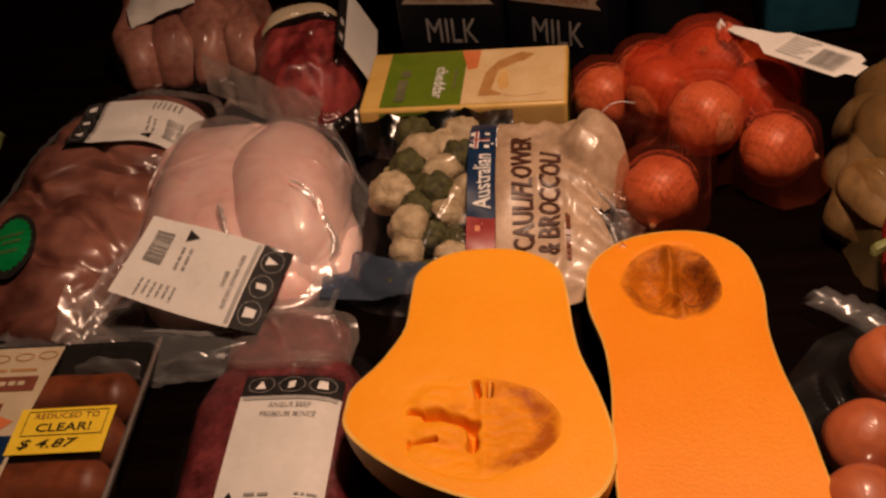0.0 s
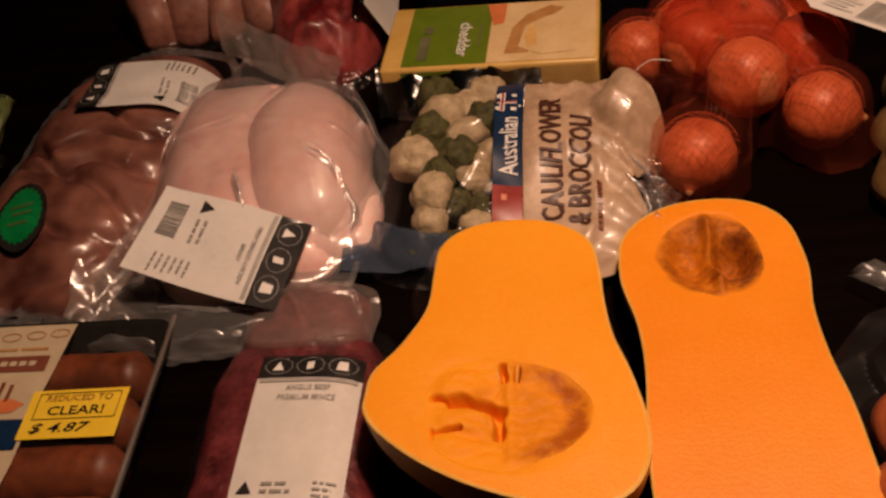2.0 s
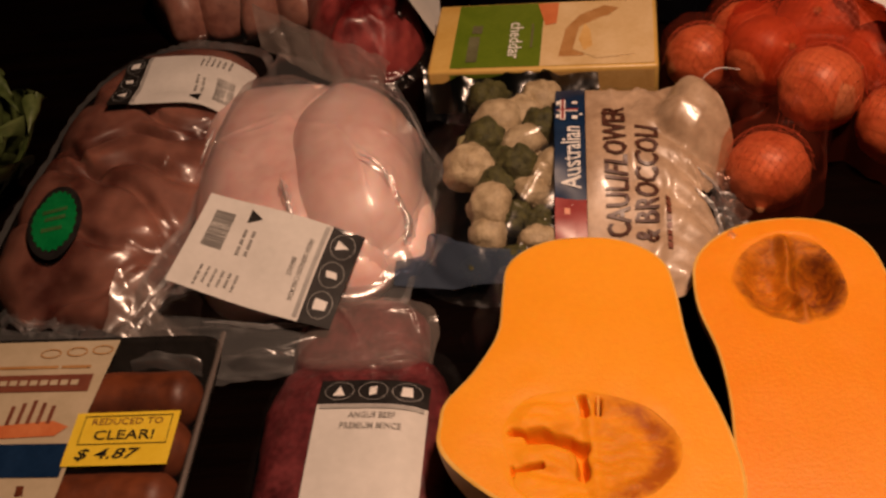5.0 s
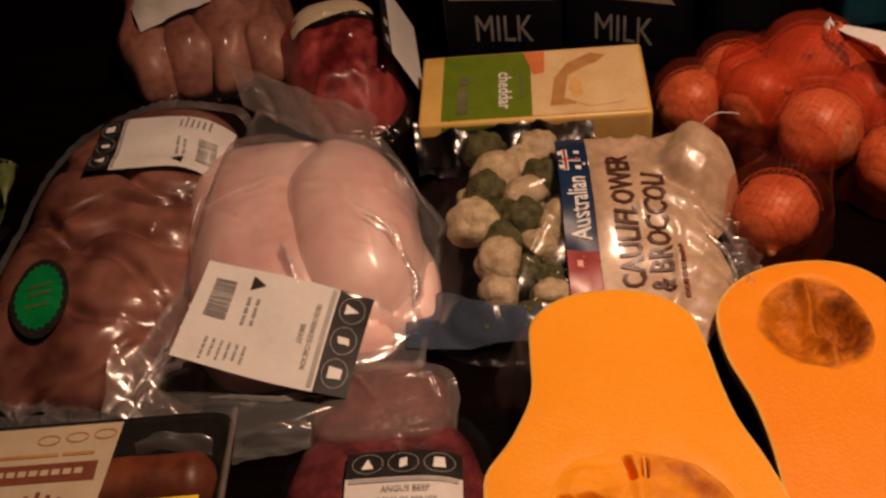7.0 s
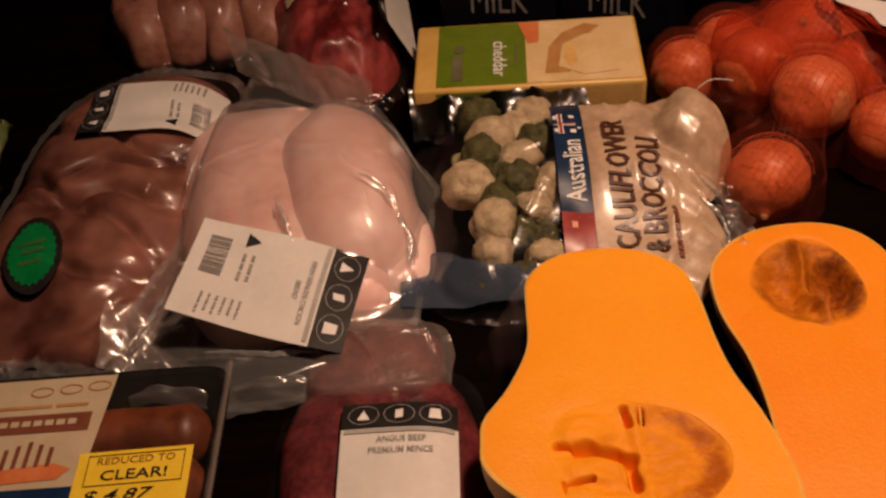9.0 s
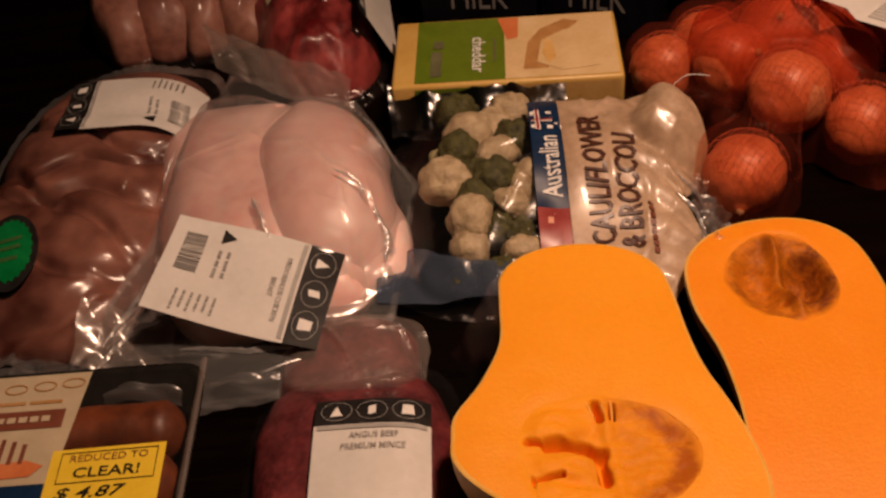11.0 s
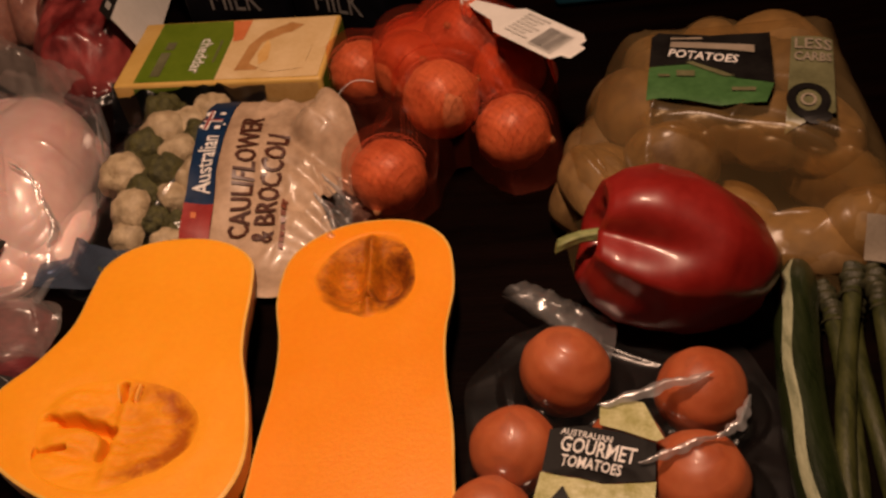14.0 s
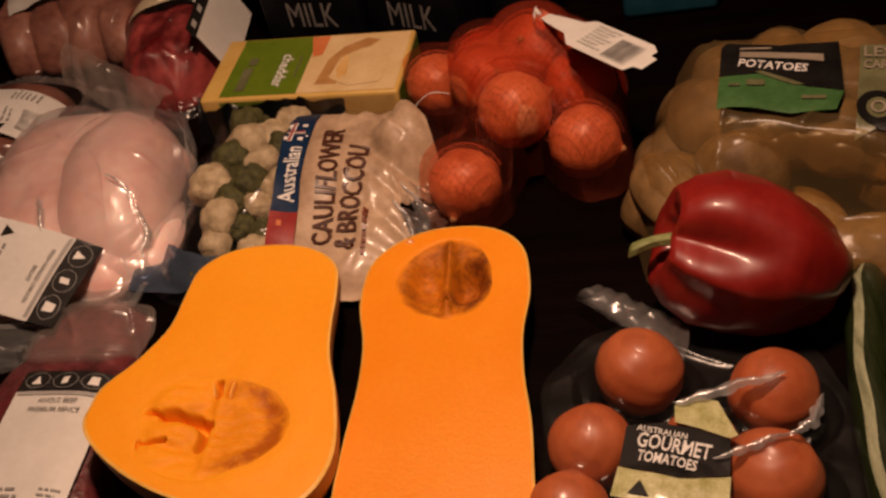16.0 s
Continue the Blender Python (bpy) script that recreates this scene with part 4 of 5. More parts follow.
    body = sampled(lambda x, y: max(hull(x, y), 0.75 * (hull(x + 0.018, y) + hull(x - 0.018, y)) / 2 + 0.25 * (hull(x, y + 0.018) + hull(x, y - 0.018)) / 2), 0.03, 0.51, 0.24, 0.76, 0.002)
    part("net_sack", drape(sack, body, 0.0010, 170, 170, 0.0008, 60, 0.93, 0.012, 0.03, ridges=12, ridge=0.003, seed=41, thin=0.002), NET_SACK, ob, "fine red net stretched round the onions")
    gather = grid_mesh(lambda u, v: Vector((0.157 + (0.003 + 0.005 * v * v) * math.cos(u * math.tau) + 0.003 * v, 0.660 + (0.003 + 0.005 * v * v) * math.sin(u * math.tau), 0.096 - 0.009 * v * v + 0.0012 * math.sin(u * 69))), 90, 8, True)
    part("gathered_neck", gather, NET, ob, "bunched red neck of the net")
    part("knot", Lump(0.155, 0.663, 0.0042, 0.0034, 30, 0.099, 0.088, rough=0.002, grain=300).mesh(16, 10), WHITE_INK, ob, "white plastic clip")
    tag = Sheet(0, 0, 0, m=Matrix.Translation((0.158, 0.660, 0.0945)) @ pose(0, 0, 0, 0, 0, -52.4) @ pose(0, 0, 0, 3, -4.5, 0))
    tg = part("tag", tag.shape([(0.0, -0.002), (0.004, 0.004), (0.018, 0.007), (0.036, 0.010), (0.043, 0.0155), (0.099, 0.0155), (0.106, 0.011), (0.106, 0.006), (0.112, 0.005), (0.112, -0.008), (0.105, -0.009), (0.102, -0.0155), (0.046, -0.0155), (0.034, -0.007), (0.012, -0.005)], 0.0), PAPER, ob, "white paper tag with a barcode")
    part("small_print", tag.bars([(0.050, 0.011 - 0.0034 * k, 0.050 + 0.022 - 0.003 * (k % 3), 0.0128 - 0.0034 * k) for k in range(7)], 0.0006), PALE_INK, tg, "pale grey printing")
    part("barcode_field", tag.rect(0.076, -0.012, 0.098, 0.009, 0.0006), PALE_INK, tg)
    part("barcode", barcode(tag, 0.077, -0.011, 0.097, 0.008, 0.0011, 5), GREY_INK, tg)
    return ob


onion_net()


# ---- potatoes ----
def potato_bag():
    at = (0.30, 0.56, 0)
    ob = thing("potato_bag", at, "clear plastic bag of washed potatoes with a printed band", "potato bag")
    rnd = random.Random(5)
    lumps = []
    low = [(0.232, 0.536), (0.246, 0.582), (0.248, 0.505), (0.262, 0.622), (0.285, 0.575), (0.300, 0.640), (0.312, 0.500), (0.330, 0.590), (0.360, 0.640), (0.372, 0.590), (0.352, 0.478), (0.382, 0.530), (0.385, 0.480), (0.330, 0.665), (0.378, 0.672), (0.290, 0.668)]
    for x, y in low:
        lumps.append(Lump(x + rnd.uniform(-.003, .003), y + rnd.uniform(-.003, .003), rnd.uniform(0.024, 0.029), rnd.uniform(0.031, 0.039), rnd.uniform(0, 180), rnd.uniform(0.042, 0.050) - 0.016 * (0.29 < x < 0.36 and y < 0.52), 0.012, dome=2.0, rough=0.003, grain=35))
    for x, y, a, b, t, z in ((0.228, 0.522, 0.022, 0.034, 15, 0.060), (0.277, 0.535, 0.030, 0.027, -10, 0.070), (0.306, 0.556, 0.028, 0.024, 5, 0.075), (0.340, 0.548, 0.028, 0.024, -5, 0.074), (0.262, 0.588, 0.028, 0.034, 15, 0.070), (0.325, 0.572, 0.036, 0.030, 20, 0.072), (0.372, 0.545, 0.026, 0.034, 10, 0.068), (0.310, 0.620, 0.036, 0.028, 0, 0.070), (0.360, 0.605, 0.030, 0.028, 0, 0.070)):
        lumps.append(Lump(x, y, a, b, t, z, 0.036, dome=2.0, rough=0.003, grain=35))
    for q in lumps:
        part("potato", q.mesh(30, 16), POTATO, ob)
    h = sampled(blurred(heap(*lumps, floor=0.004), 0.012), 0.14, 0.42, 0.48, 0.76, 0.003)
    outline = Corners(0.300, 0.555, [(0.212, 0.478), (0.208, 0.530), (0.220, 0.590), (0.250, 0.660), (0.300, 0.706), (0.392, 0.704), (0.414, 0.640), (0.414, 0.520), (0.408, 0.452), (0.360, 0.446), (0.300, 0.470), (0.240, 0.462)])
    loose = sampled(blurred(h, 0.030), 0.14, 0.42, 0.48, 0.74)
    wide = sampled(blurred(loose, 0.020), 0.14, 0.42, 0.48, 0.74)
    flap = lambda x, y: 0.071 * ease(-0.034, 0.010, y - 0.545 + 0.45 * (x - 0.26)) * ease(0.225, 0.266, x) * ease(0.425, 0.385, x) * ease(0.690, 0.625, y)
    taut = sampled(blurred(lambda x, y: max(h(x, y), wide(x, y) * 1.02, flap(x, y)), 0.004), 0.14, 0.42, 0.48, 0.76, 0.003)
    part("film", drape(outline, taut, 0.004, 130, 130, 0.0025, 40, 0.9, 0.003, ridges=10, ridge=0.005, seed=3, thin=0.0035,
                       folds=((0.345, 0.520, 0.408, 0.470, 0.008), (0.200, 0.560, 0.232, 0.500, 0.006))), FILM_TAN, ob, "creased clear bag film")
    g = sampled(blurred(lambda x, y: taut(x, y) + 0.0075 + 0.0030 * abs(noise.noise((x * 26, y * 38, 2.0))), 0.010), 0.20, 0.46, 0.44, 0.70, 0.003)
    s = Sheet(0.306, 0.590, -10.5, g)
    band = part("black_panel", s.shape([(-0.034, -0.014), (-0.034, 0.018), (-0.030, 0.024), (0.002, 0.020), (0.040, 0.025), (0.041, -0.030), (0.020, -0.026), (-0.008, -0.010)], 0.001), POT_BLACK, ob, "black printed panel")
    part("green_panel", s.shape([(-0.0345, -0.044), (-0.034, -0.0145), (-0.008, -0.0105), (0.020, -0.0265), (0.041, -0.0305), (0.036, -0.049), (0.010, -0.052), (-0.012, -0.047)], 0.001), POT_GREEN, ob, "green printed strip")
    part("pale_strip", s.shape([(-0.012, -0.0095), (-0.008, -0.0085), (0.018, -0.0240), (0.012, -0.0250)], 0.0018), POT_SAGE, band, "pale diagonal strip across the print")
    part("variety_mark", s.shape([(-0.022, 0.0062), (-0.0215, 0.0125), (0.030, 0.0085), (0.030, 0.0), (0.010, 0.004)], 0.0022), BANNER, band, "pale printed bar")
    part("lettering", s.text("POTATOES", -0.001, -0.0035, 0.043, 0.0085, 0.0022, turn=-10, bold=0.016), WHITE_INK, band, "white lettering")
    part("lettering", s.bars([(-0.022, 0.0150, -0.002, 0.0168)], 0.0022), BANNER, band)
    for bar in ((-0.028, -0.026, -0.021, -0.0235), (-0.017, -0.025, -0.006, -0.019), (0.016, -0.040, 0.030, -0.0365)):
        part("green_print", s.bars([bar], 0.0022), POT_SAGE, band)
    sage = part("sage_panel", s.shape([(0.053, 0.020), (0.078, 0.020), (0.074, -0.059), (0.046, -0.070)], 0.001), POT_SAGE, ob, "pale sage printed panel")
    part("lettering", s.text("LESS", 0.0655, 0.010, 0.022, 0.012, 0.0022, turn=-4, bold=0.012), BANNER, sage, "pale lettering")
    part("lettering", s.text("CARBS", 0.0645, -0.004, 0.022, 0.009, 0.0022, turn=-4, bold=0.012), BANNER, sage, "pale lettering")
    part("emblem", s.ring(0.0595, -0.048, 0.0125, 0.0165, 0.0055, 0.0022), POT_BLACK, sage, "round grey emblem")
    part("emblem_centre", s.ring(0.0595, -0.048, 0.0045, 0.006, 0.0015, 0.0022), BANNER, sage)
    part("emblem_foot", s.oval(0.064, -0.063, 0.008, 0.005, 0.0022), POT_BLACK, sage)
    for k, line in enumerate((((0.258, 0.550), (0.300, 0.532), (0.345, 0.508), (0.398, 0.480)), ((0.268, 0.534), (0.320, 0.518), (0.360, 0.496)), ((0.350, 0.505), (0.404, 0.470)), ((0.212, 0.548), (0.240, 0.500)))):
        part("crease", crease(taut, line, (0.012, 0.006, 0.007, 0.005)[k], (0.006, 0.003, 0.004, 0.003)[k], 0.0045, k), FILM_TAN, ob, "raised fold of the bag film")
    w = Sheet(0.386, 0.456, -12, blurred(lambda x, y: h(x, y) + 0.016, 0.014))
    part("white_corner", w.rect(-0.012, -0.010, 0.012, 0.008, 0.002), BANNER, ob, "pale printed corner")
    return ob


potato_bag()


# ---- capsicum ----
def capsicum():
    at = (0.262, 0.447, 0)
    ob = thing("capsicum", at, "glossy red capsicum lying on its side", "capsicum")
    m = pose(0.2280, 0.4560, 0.0600, 0, 111, -6) @ Matrix.Diagonal((0.93, 0.93, 0.95, 1))
    prof = [(0.0, 0.020), (0.006, 0.018), (0.012, 0.008), (0.020, -0.005), (0.031, -0.008), (0.042, 0.003), (0.0495, 0.020), (0.0505, 0.040), (0.0475, 0.060), (0.0415, 0.078), (0.033, 0.092), (0.022, 0.100), (0.010, 0.097), (0.0, 0.090)]
    body = lathe(prof, 160, 0.03, 3, 0.035, None, 1.0)
    for q in body.verts:
        a, r = math.atan2(q.co.y, q.co.x), math.hypot(q.co.x, q.co.y)
        dip = 0.0
        for at_deg, deep, near, far in ((226, 0.44, 1.0, 0.06), (158, 0.10, 0.2, 0.9), (275, 0.16, 0.9, 1.0), (100, 0.18, 0.8, 1.0), (20, 0.2, 1.0, 1.0)):
            d = (a - radians(at_deg) + math.pi) % math.tau - math.pi
            along = max(0.0, min(1.0, q.co.z / 0.095))
            dip = max(dip, deep * math.exp(-(d / 0.36) ** 2) * (near * ease(0.75, 0.05, along) + far * ease(0.45, 1.0, along)))
        k = 1 - dip * min(1.0, r / 0.018)
        q.co.x, q.co.y = q.co.x * k, q.co.y * k
    body.transform(m)
    part("body", body, CAPSICUM, ob)
    stalk = [(0.0, -0.026), (0.0046, -0.0255), (0.0038, -0.010), (0.0042, 0.006), (0.0075, 0.0125), (0.010, 0.015), (0.0, 0.019)]
    bent = lathe(stalk, 20, 0.05, 5, 0.15)
    for q in bent.verts:
        q.co.x += 10.0 * max(0.0, 0.008 - q.co.z) ** 2
        q.co.y -= 9.0 * max(0.0, 0.008 - q.co.z) ** 2
    bent.transform(m)
    part("stalk", bent, STALK, ob, "green stalk")
    return ob


capsicum()


# ---- tomatoes ----
def tomato_bag():
    at = (0.22, 0.34, 0)
    ob = thing("tomato_bag", at, "clear bag of ripe tomatoes with a black and lime label", "tomato bag")
    toms = ((0.199, 0.388, 0.0248), (0.268, 0.368, 0.0240), (0.170, 0.341, 0.0232), (0.258, 0.315, 0.0250), (0.156, 0.300, 0.023), (0.226, 0.338, 0.020), (0.205, 0.300, 0.024), (0.215, 0.255, 0.024), (0.258, 0.262, 0.024))
    lumps = []
    for i, (x, y, r) in enumerate(toms):
        prof = [(0.0, -0.8 * r), (0.3 * r, -0.86 * r), (0.7 * r, -0.7 * r), (0.96 * r, -0.25 * r), (1.0 * r, 0.1 * r), (0.86 * r, 0.55 * r), (0.5 * r, 0.85 * r), (0.2 * r, 0.97 * r), (0.0, 0.99 * r)]
        z = r * (0.98 if i != 5 else 1.15)
        part("tomato", lathe(prof, 36, 0.02, 5, 0.012, pose(x, y, z, 22 * math.sin(i * 2.1), 22 * math.cos(i * 1.7), i * 50), i), TOMATO, ob)
        lumps.append(Lump(x, y, r * 1.1, r * 1.1, 0, z + r * 0.95, 0.01, dome=2.0))
    h = blurred(heap(*lumps, floor=0.003), 0.010)
    outline = Lump(0.226, 0.335, 0.084, 0.108, 0, 0.05, square=3.2)
    part("film", drape(outline, h, 0.003, 140, 170, 0.002, 36, 0.94, 0.005, 0.06, ridges=5, ridge=0.004, seed=6, thin=0.0018,
                       folds=((0.213, 0.346, 0.272, 0.361, 0.008), (0.228, 0.311, 0.268, 0.324, 0.007), (0.268, 0.324, 0.286, 0.345, 0.008), (0.250, 0.398, 0.285, 0.385, 0.005), (0.270, 0.290, 0.300, 0.270, 0.005))), FILM_BAG, ob, "crinkled shiny bag film")
    twist = grid_mesh(lambda u, v: Vector((0.176 + 0.05 * u + 0.010 * math.cos(v * math.tau) * (1 - 0.5 * u), 0.462 - 0.045 * u + 0.016 * math.cos(v * math.tau + 1) * (0.4 + u), 0.014 + 0.010 * math.sin(v * math.tau) + wob(u * 5, v * 4, 3, 2, 0.004))), 26, 20)
    part("bag_neck", twist, FILM_STIFF, ob, "twisted loose neck of the bag")
    g = blurred(lambda x, y: max(h(x, y), 0.040) + 0.006, 0.012)
    s = Sheet(0.2105, 0.3190, -12, g)
    lab = part("label", s.shape([(-0.0250, -0.0125), (-0.0245, 0.0115), (-0.008, 0.0155), (0.010, 0.0140), (0.0265, 0.0095), (0.0275, -0.0110), (0.004, -0.0165)], 0.0015), POT_BLACK, ob, "black printed label")
    part("lettering", s.text("AUSTRALIAN", -0.0065, 0.0095, 0.025, 0.0036, 0.0025, turn=-6, bold=0.01), WHITE_INK, lab, "pale lettering")
    part("lettering", s.text("GOURMET", 0.000, 0.0020, 0.036, 0.0092, 0.0025, turn=-6, bold=0.016), WHITE_INK, lab, "white lettering")
    part("lettering", s.text("TOMATOES", -0.0025, -0.0072, 0.029, 0.0066, 0.0025, turn=-6, bold=0.018), WHITE_INK, lab, "white lettering")
    part("lime_corner", s.shape([(-0.001, 0.0165), (-0.002, 0.027), (0.008, 0.034), (0.019, 0.032), (0.030, 0.012), (0.0265, 0.0100), (0.010, 0.0145)], 0.0022), LIME, ob, "lime green label corner")
    part("lime_hem", s.shape([(-0.0255, -0.013), (-0.027, -0.030), (0.028, -0.034), (0.028, -0.0115), (0.004, -0.0170)], 0.0013), LIME, ob, "lime green label hem")
    part("hem_mark", s.shape([(-0.019, -0.028), (-0.009, -0.0285), (-0.014, -0.020)], 0.0022), POT_BLACK, ob, "dark printed mark")
    for k, line in enumerate((((0.213, 0.346), (0.240, 0.352), (0.272, 0.361)), ((0.228, 0.311), (0.250, 0.317), (0.268, 0.324)), ((0.266, 0.322), (0.278, 0.328), (0.287, 0.346)))):
        part("crease", crease(lambda x, y: max(h(x, y), 0.044), line, (0.0052, 0.0034, 0.0042, 0.0024)[k], 0.0030, 0.006, k * 3.0), FILM_GLINT, ob, "sharp fold of film with its glint whitened in")
    return ob


tomato_bag()


# ---- cucumber and asparagus ----
def bent_tube(path, radius, n=14, m_noise=0.0):
    """A tube along path(s), s from 0 to 1, with radius(s)."""
    def f(u, v):
        p, q = path(v), path(min(1, v + 0.01)) if v < 0.99 else path(v) + (path(1) - path(0.98))
        d = (q - p).normalized()
        n1 = d.cross(Vector((0, 0, 1))).normalized()
        n2 = n1.cross(d)
        r = radius(v)
        return p + (n1 * math.cos(u * math.tau) + n2 * math.sin(u * math.tau)) * r * (1 + m_noise * noise.noise(p * 120 + n1 * math.cos(u * math.tau)))
    bm = grid_mesh(f, n, 40, True)
    bmesh.ops.recalc_face_normals(bm, faces=bm.faces[:])
    return bm


cuke = thing("zucchini", (0.325, 0.36, 0), "dark green zucchini with a pale stripe", "zucchini")
part("body", bent_tube(lambda s: Vector((0.3425 - 0.070 * s + 0.045 * s * s, 0.470 - 0.24 * s, 0.0126)), lambda s: 0.0122 * min(1, (s + 0.0001) / 0.09) ** 0.5 * min(1, (1.0001 - s) / 0.09) ** 0.5, 28, 0.04), CUCUMBER, cuke)
part("pale_stripe", grid_mesh(lambda u, v: Vector((0.3425 - 0.070 * v + 0.045 * v * v, 0.470 - 0.24 * v, 0.0126)) + 0.0130 * min(1, (v + 0.0001) / 0.09) ** 0.5 * min(1, (1.0001 - v) / 0.09) ** 0.5 * Vector((math.cos(radians(108 + 26 * u + 4 * math.sin(v * 23))), 0, math.sin(radians(108 + 26 * u + 4 * math.sin(v * 23))))), 6, 60), PALE_STRIPE, cuke, "pale speckled stripe along the side")

bunch = thing("asparagus_bunch", (0.37, 0.36, 0), "bunch of green asparagus spears lying side by side", "asparagus")
for i, (x0, x1, z, y0) in enumerate(((0.360, 0.325, 0.006, 0.460), (0.376, 0.322, 0.013, 0.474), (0.380, 0.338, 0.006, 0.462), (0.396, 0.346, 0.014, 0.469), (0.397, 0.352, 0.006, 0.458), (0.408, 0.366, 0.007, 0.472), (0.418, 0.378, 0.006, 0.46), (0.388, 0.330, 0.021, 0.455))):
    along = lambda s, x0=x0 - 0.006, x1=x1 - 0.006, z=z, y0=y0, i=i: Vector((x0 + (x1 - x0) * s + 0.005 * math.sin(s * (4 + i % 3) + i * 1.7), y0 - 0.24 * s, z + 0.002 * math.sin(s * 7 + i) ** 2))
    spear = part("spear", bent_tube(along, lambda s: 0.0052 * (0.45 + 0.55 * min(1, s / 0.16)), 12, 0.06), ASPARAGUS, bunch)
    tip = bent_tube(lambda s: along(s * 0.17 - 0.004), lambda s: 0.0066 * (0.05 + 0.95 * min(1.0, s / 0.45) ** 0.8) * (1 - 0.18 * ease(0.6, 1.0, s)) * (1 + 0.16 * math.sin(s * 40)), 16, 0.4)
    part("tip", tip, ASPTIP, spear, "scaly purplish tip")


# ---- chicken breasts ----
def small_label(ob, s, w, h, lift, turn_strip="top", words=(), seed=3, ink=GREY_INK, name="label", size=1.0):
    """A butcher's label: white field, black strip with three rings, lines of print and a barcode. u runs along, v up; strip at v = h."""
    lab = part(name, s.rect(-w / 2, -h / 2, w / 2, h / 2, lift), PAPER, ob, "white printed paper label")
    strip = part("black_strip", s.rect(-w / 2, h / 2, w / 2, h / 2 + 0.28 * w, lift + 0.0002), INK, ob, "black strip with three ringed marks")
    for k in (-1, 0, 1):
        u, v = k * 0.31 * w, h / 2 + 0.14 * w
        part("ring", s.ring(u, v, 0.135 * w, 0.105 * w, 0.005 * w, lift + 0.0009), DIM_INK, strip)
        r = 0.055 * w
        mark = ([(u - r, v - r), (u + r, v - r), (u, v + r)], [(u - 0.6 * r, v - r), (u + 0.6 * r, v - 0.7 * r), (u + 0.6 * r, v + r), (u - 0.6 * r, v + 0.7 * r)], [(u - r, v - r), (u + r, v - r), (u + 0.8 * r, v + r), (u - 0.8 * r, v + r)])[k + 1]
        part("mark", s.shape(mark, lift + 0.0009), WHITE_INK, strip)
    part("brand_line", s.bars([(-0.47 * w, h / 2 - 0.055 * w, 0.47 * w, h / 2 - 0.015 * w)], lift + 0.0008), DIM_INK, lab)
    v = h / 2 - 0.125 * w
    for line in words:
        part("lettering", s.text(line, 0.02 * w, v, size * min(0.86, 0.042 * len(line)) * w, size * 0.062 * w, lift + 0.0009, bold=0.006), ink, lab, "grey lettering")
        v -= 0.115 * w * size
    base = -h / 2
    part("triangle", s.shape([(-0.43 * w, base + 0.42 * w), (-0.29 * w, base + 0.42 * w), (-0.36 * w, base + 0.54 * w)], lift + 0.0009), INK, lab, "black triangle mark")
    part("small_print", s.bars(text_bars(-0.22 * w, base + 0.50 * w, 0.10 * w, 2, 0.075 * w, 0.03 * w, seed) + text_bars(0.24 * w, base + 0.52 * w, 0.46 * w, 6, 0.062 * w, 0.022 * w, seed + 1), lift + 0.0009), GREY_INK, lab)
    part("barcode", barcode(s, -0.34 * w, base + 0.12 * w, 0.06 * w, base + 0.30 * w, lift + 0.0009, seed), GREY_INK, lab)
    return lab


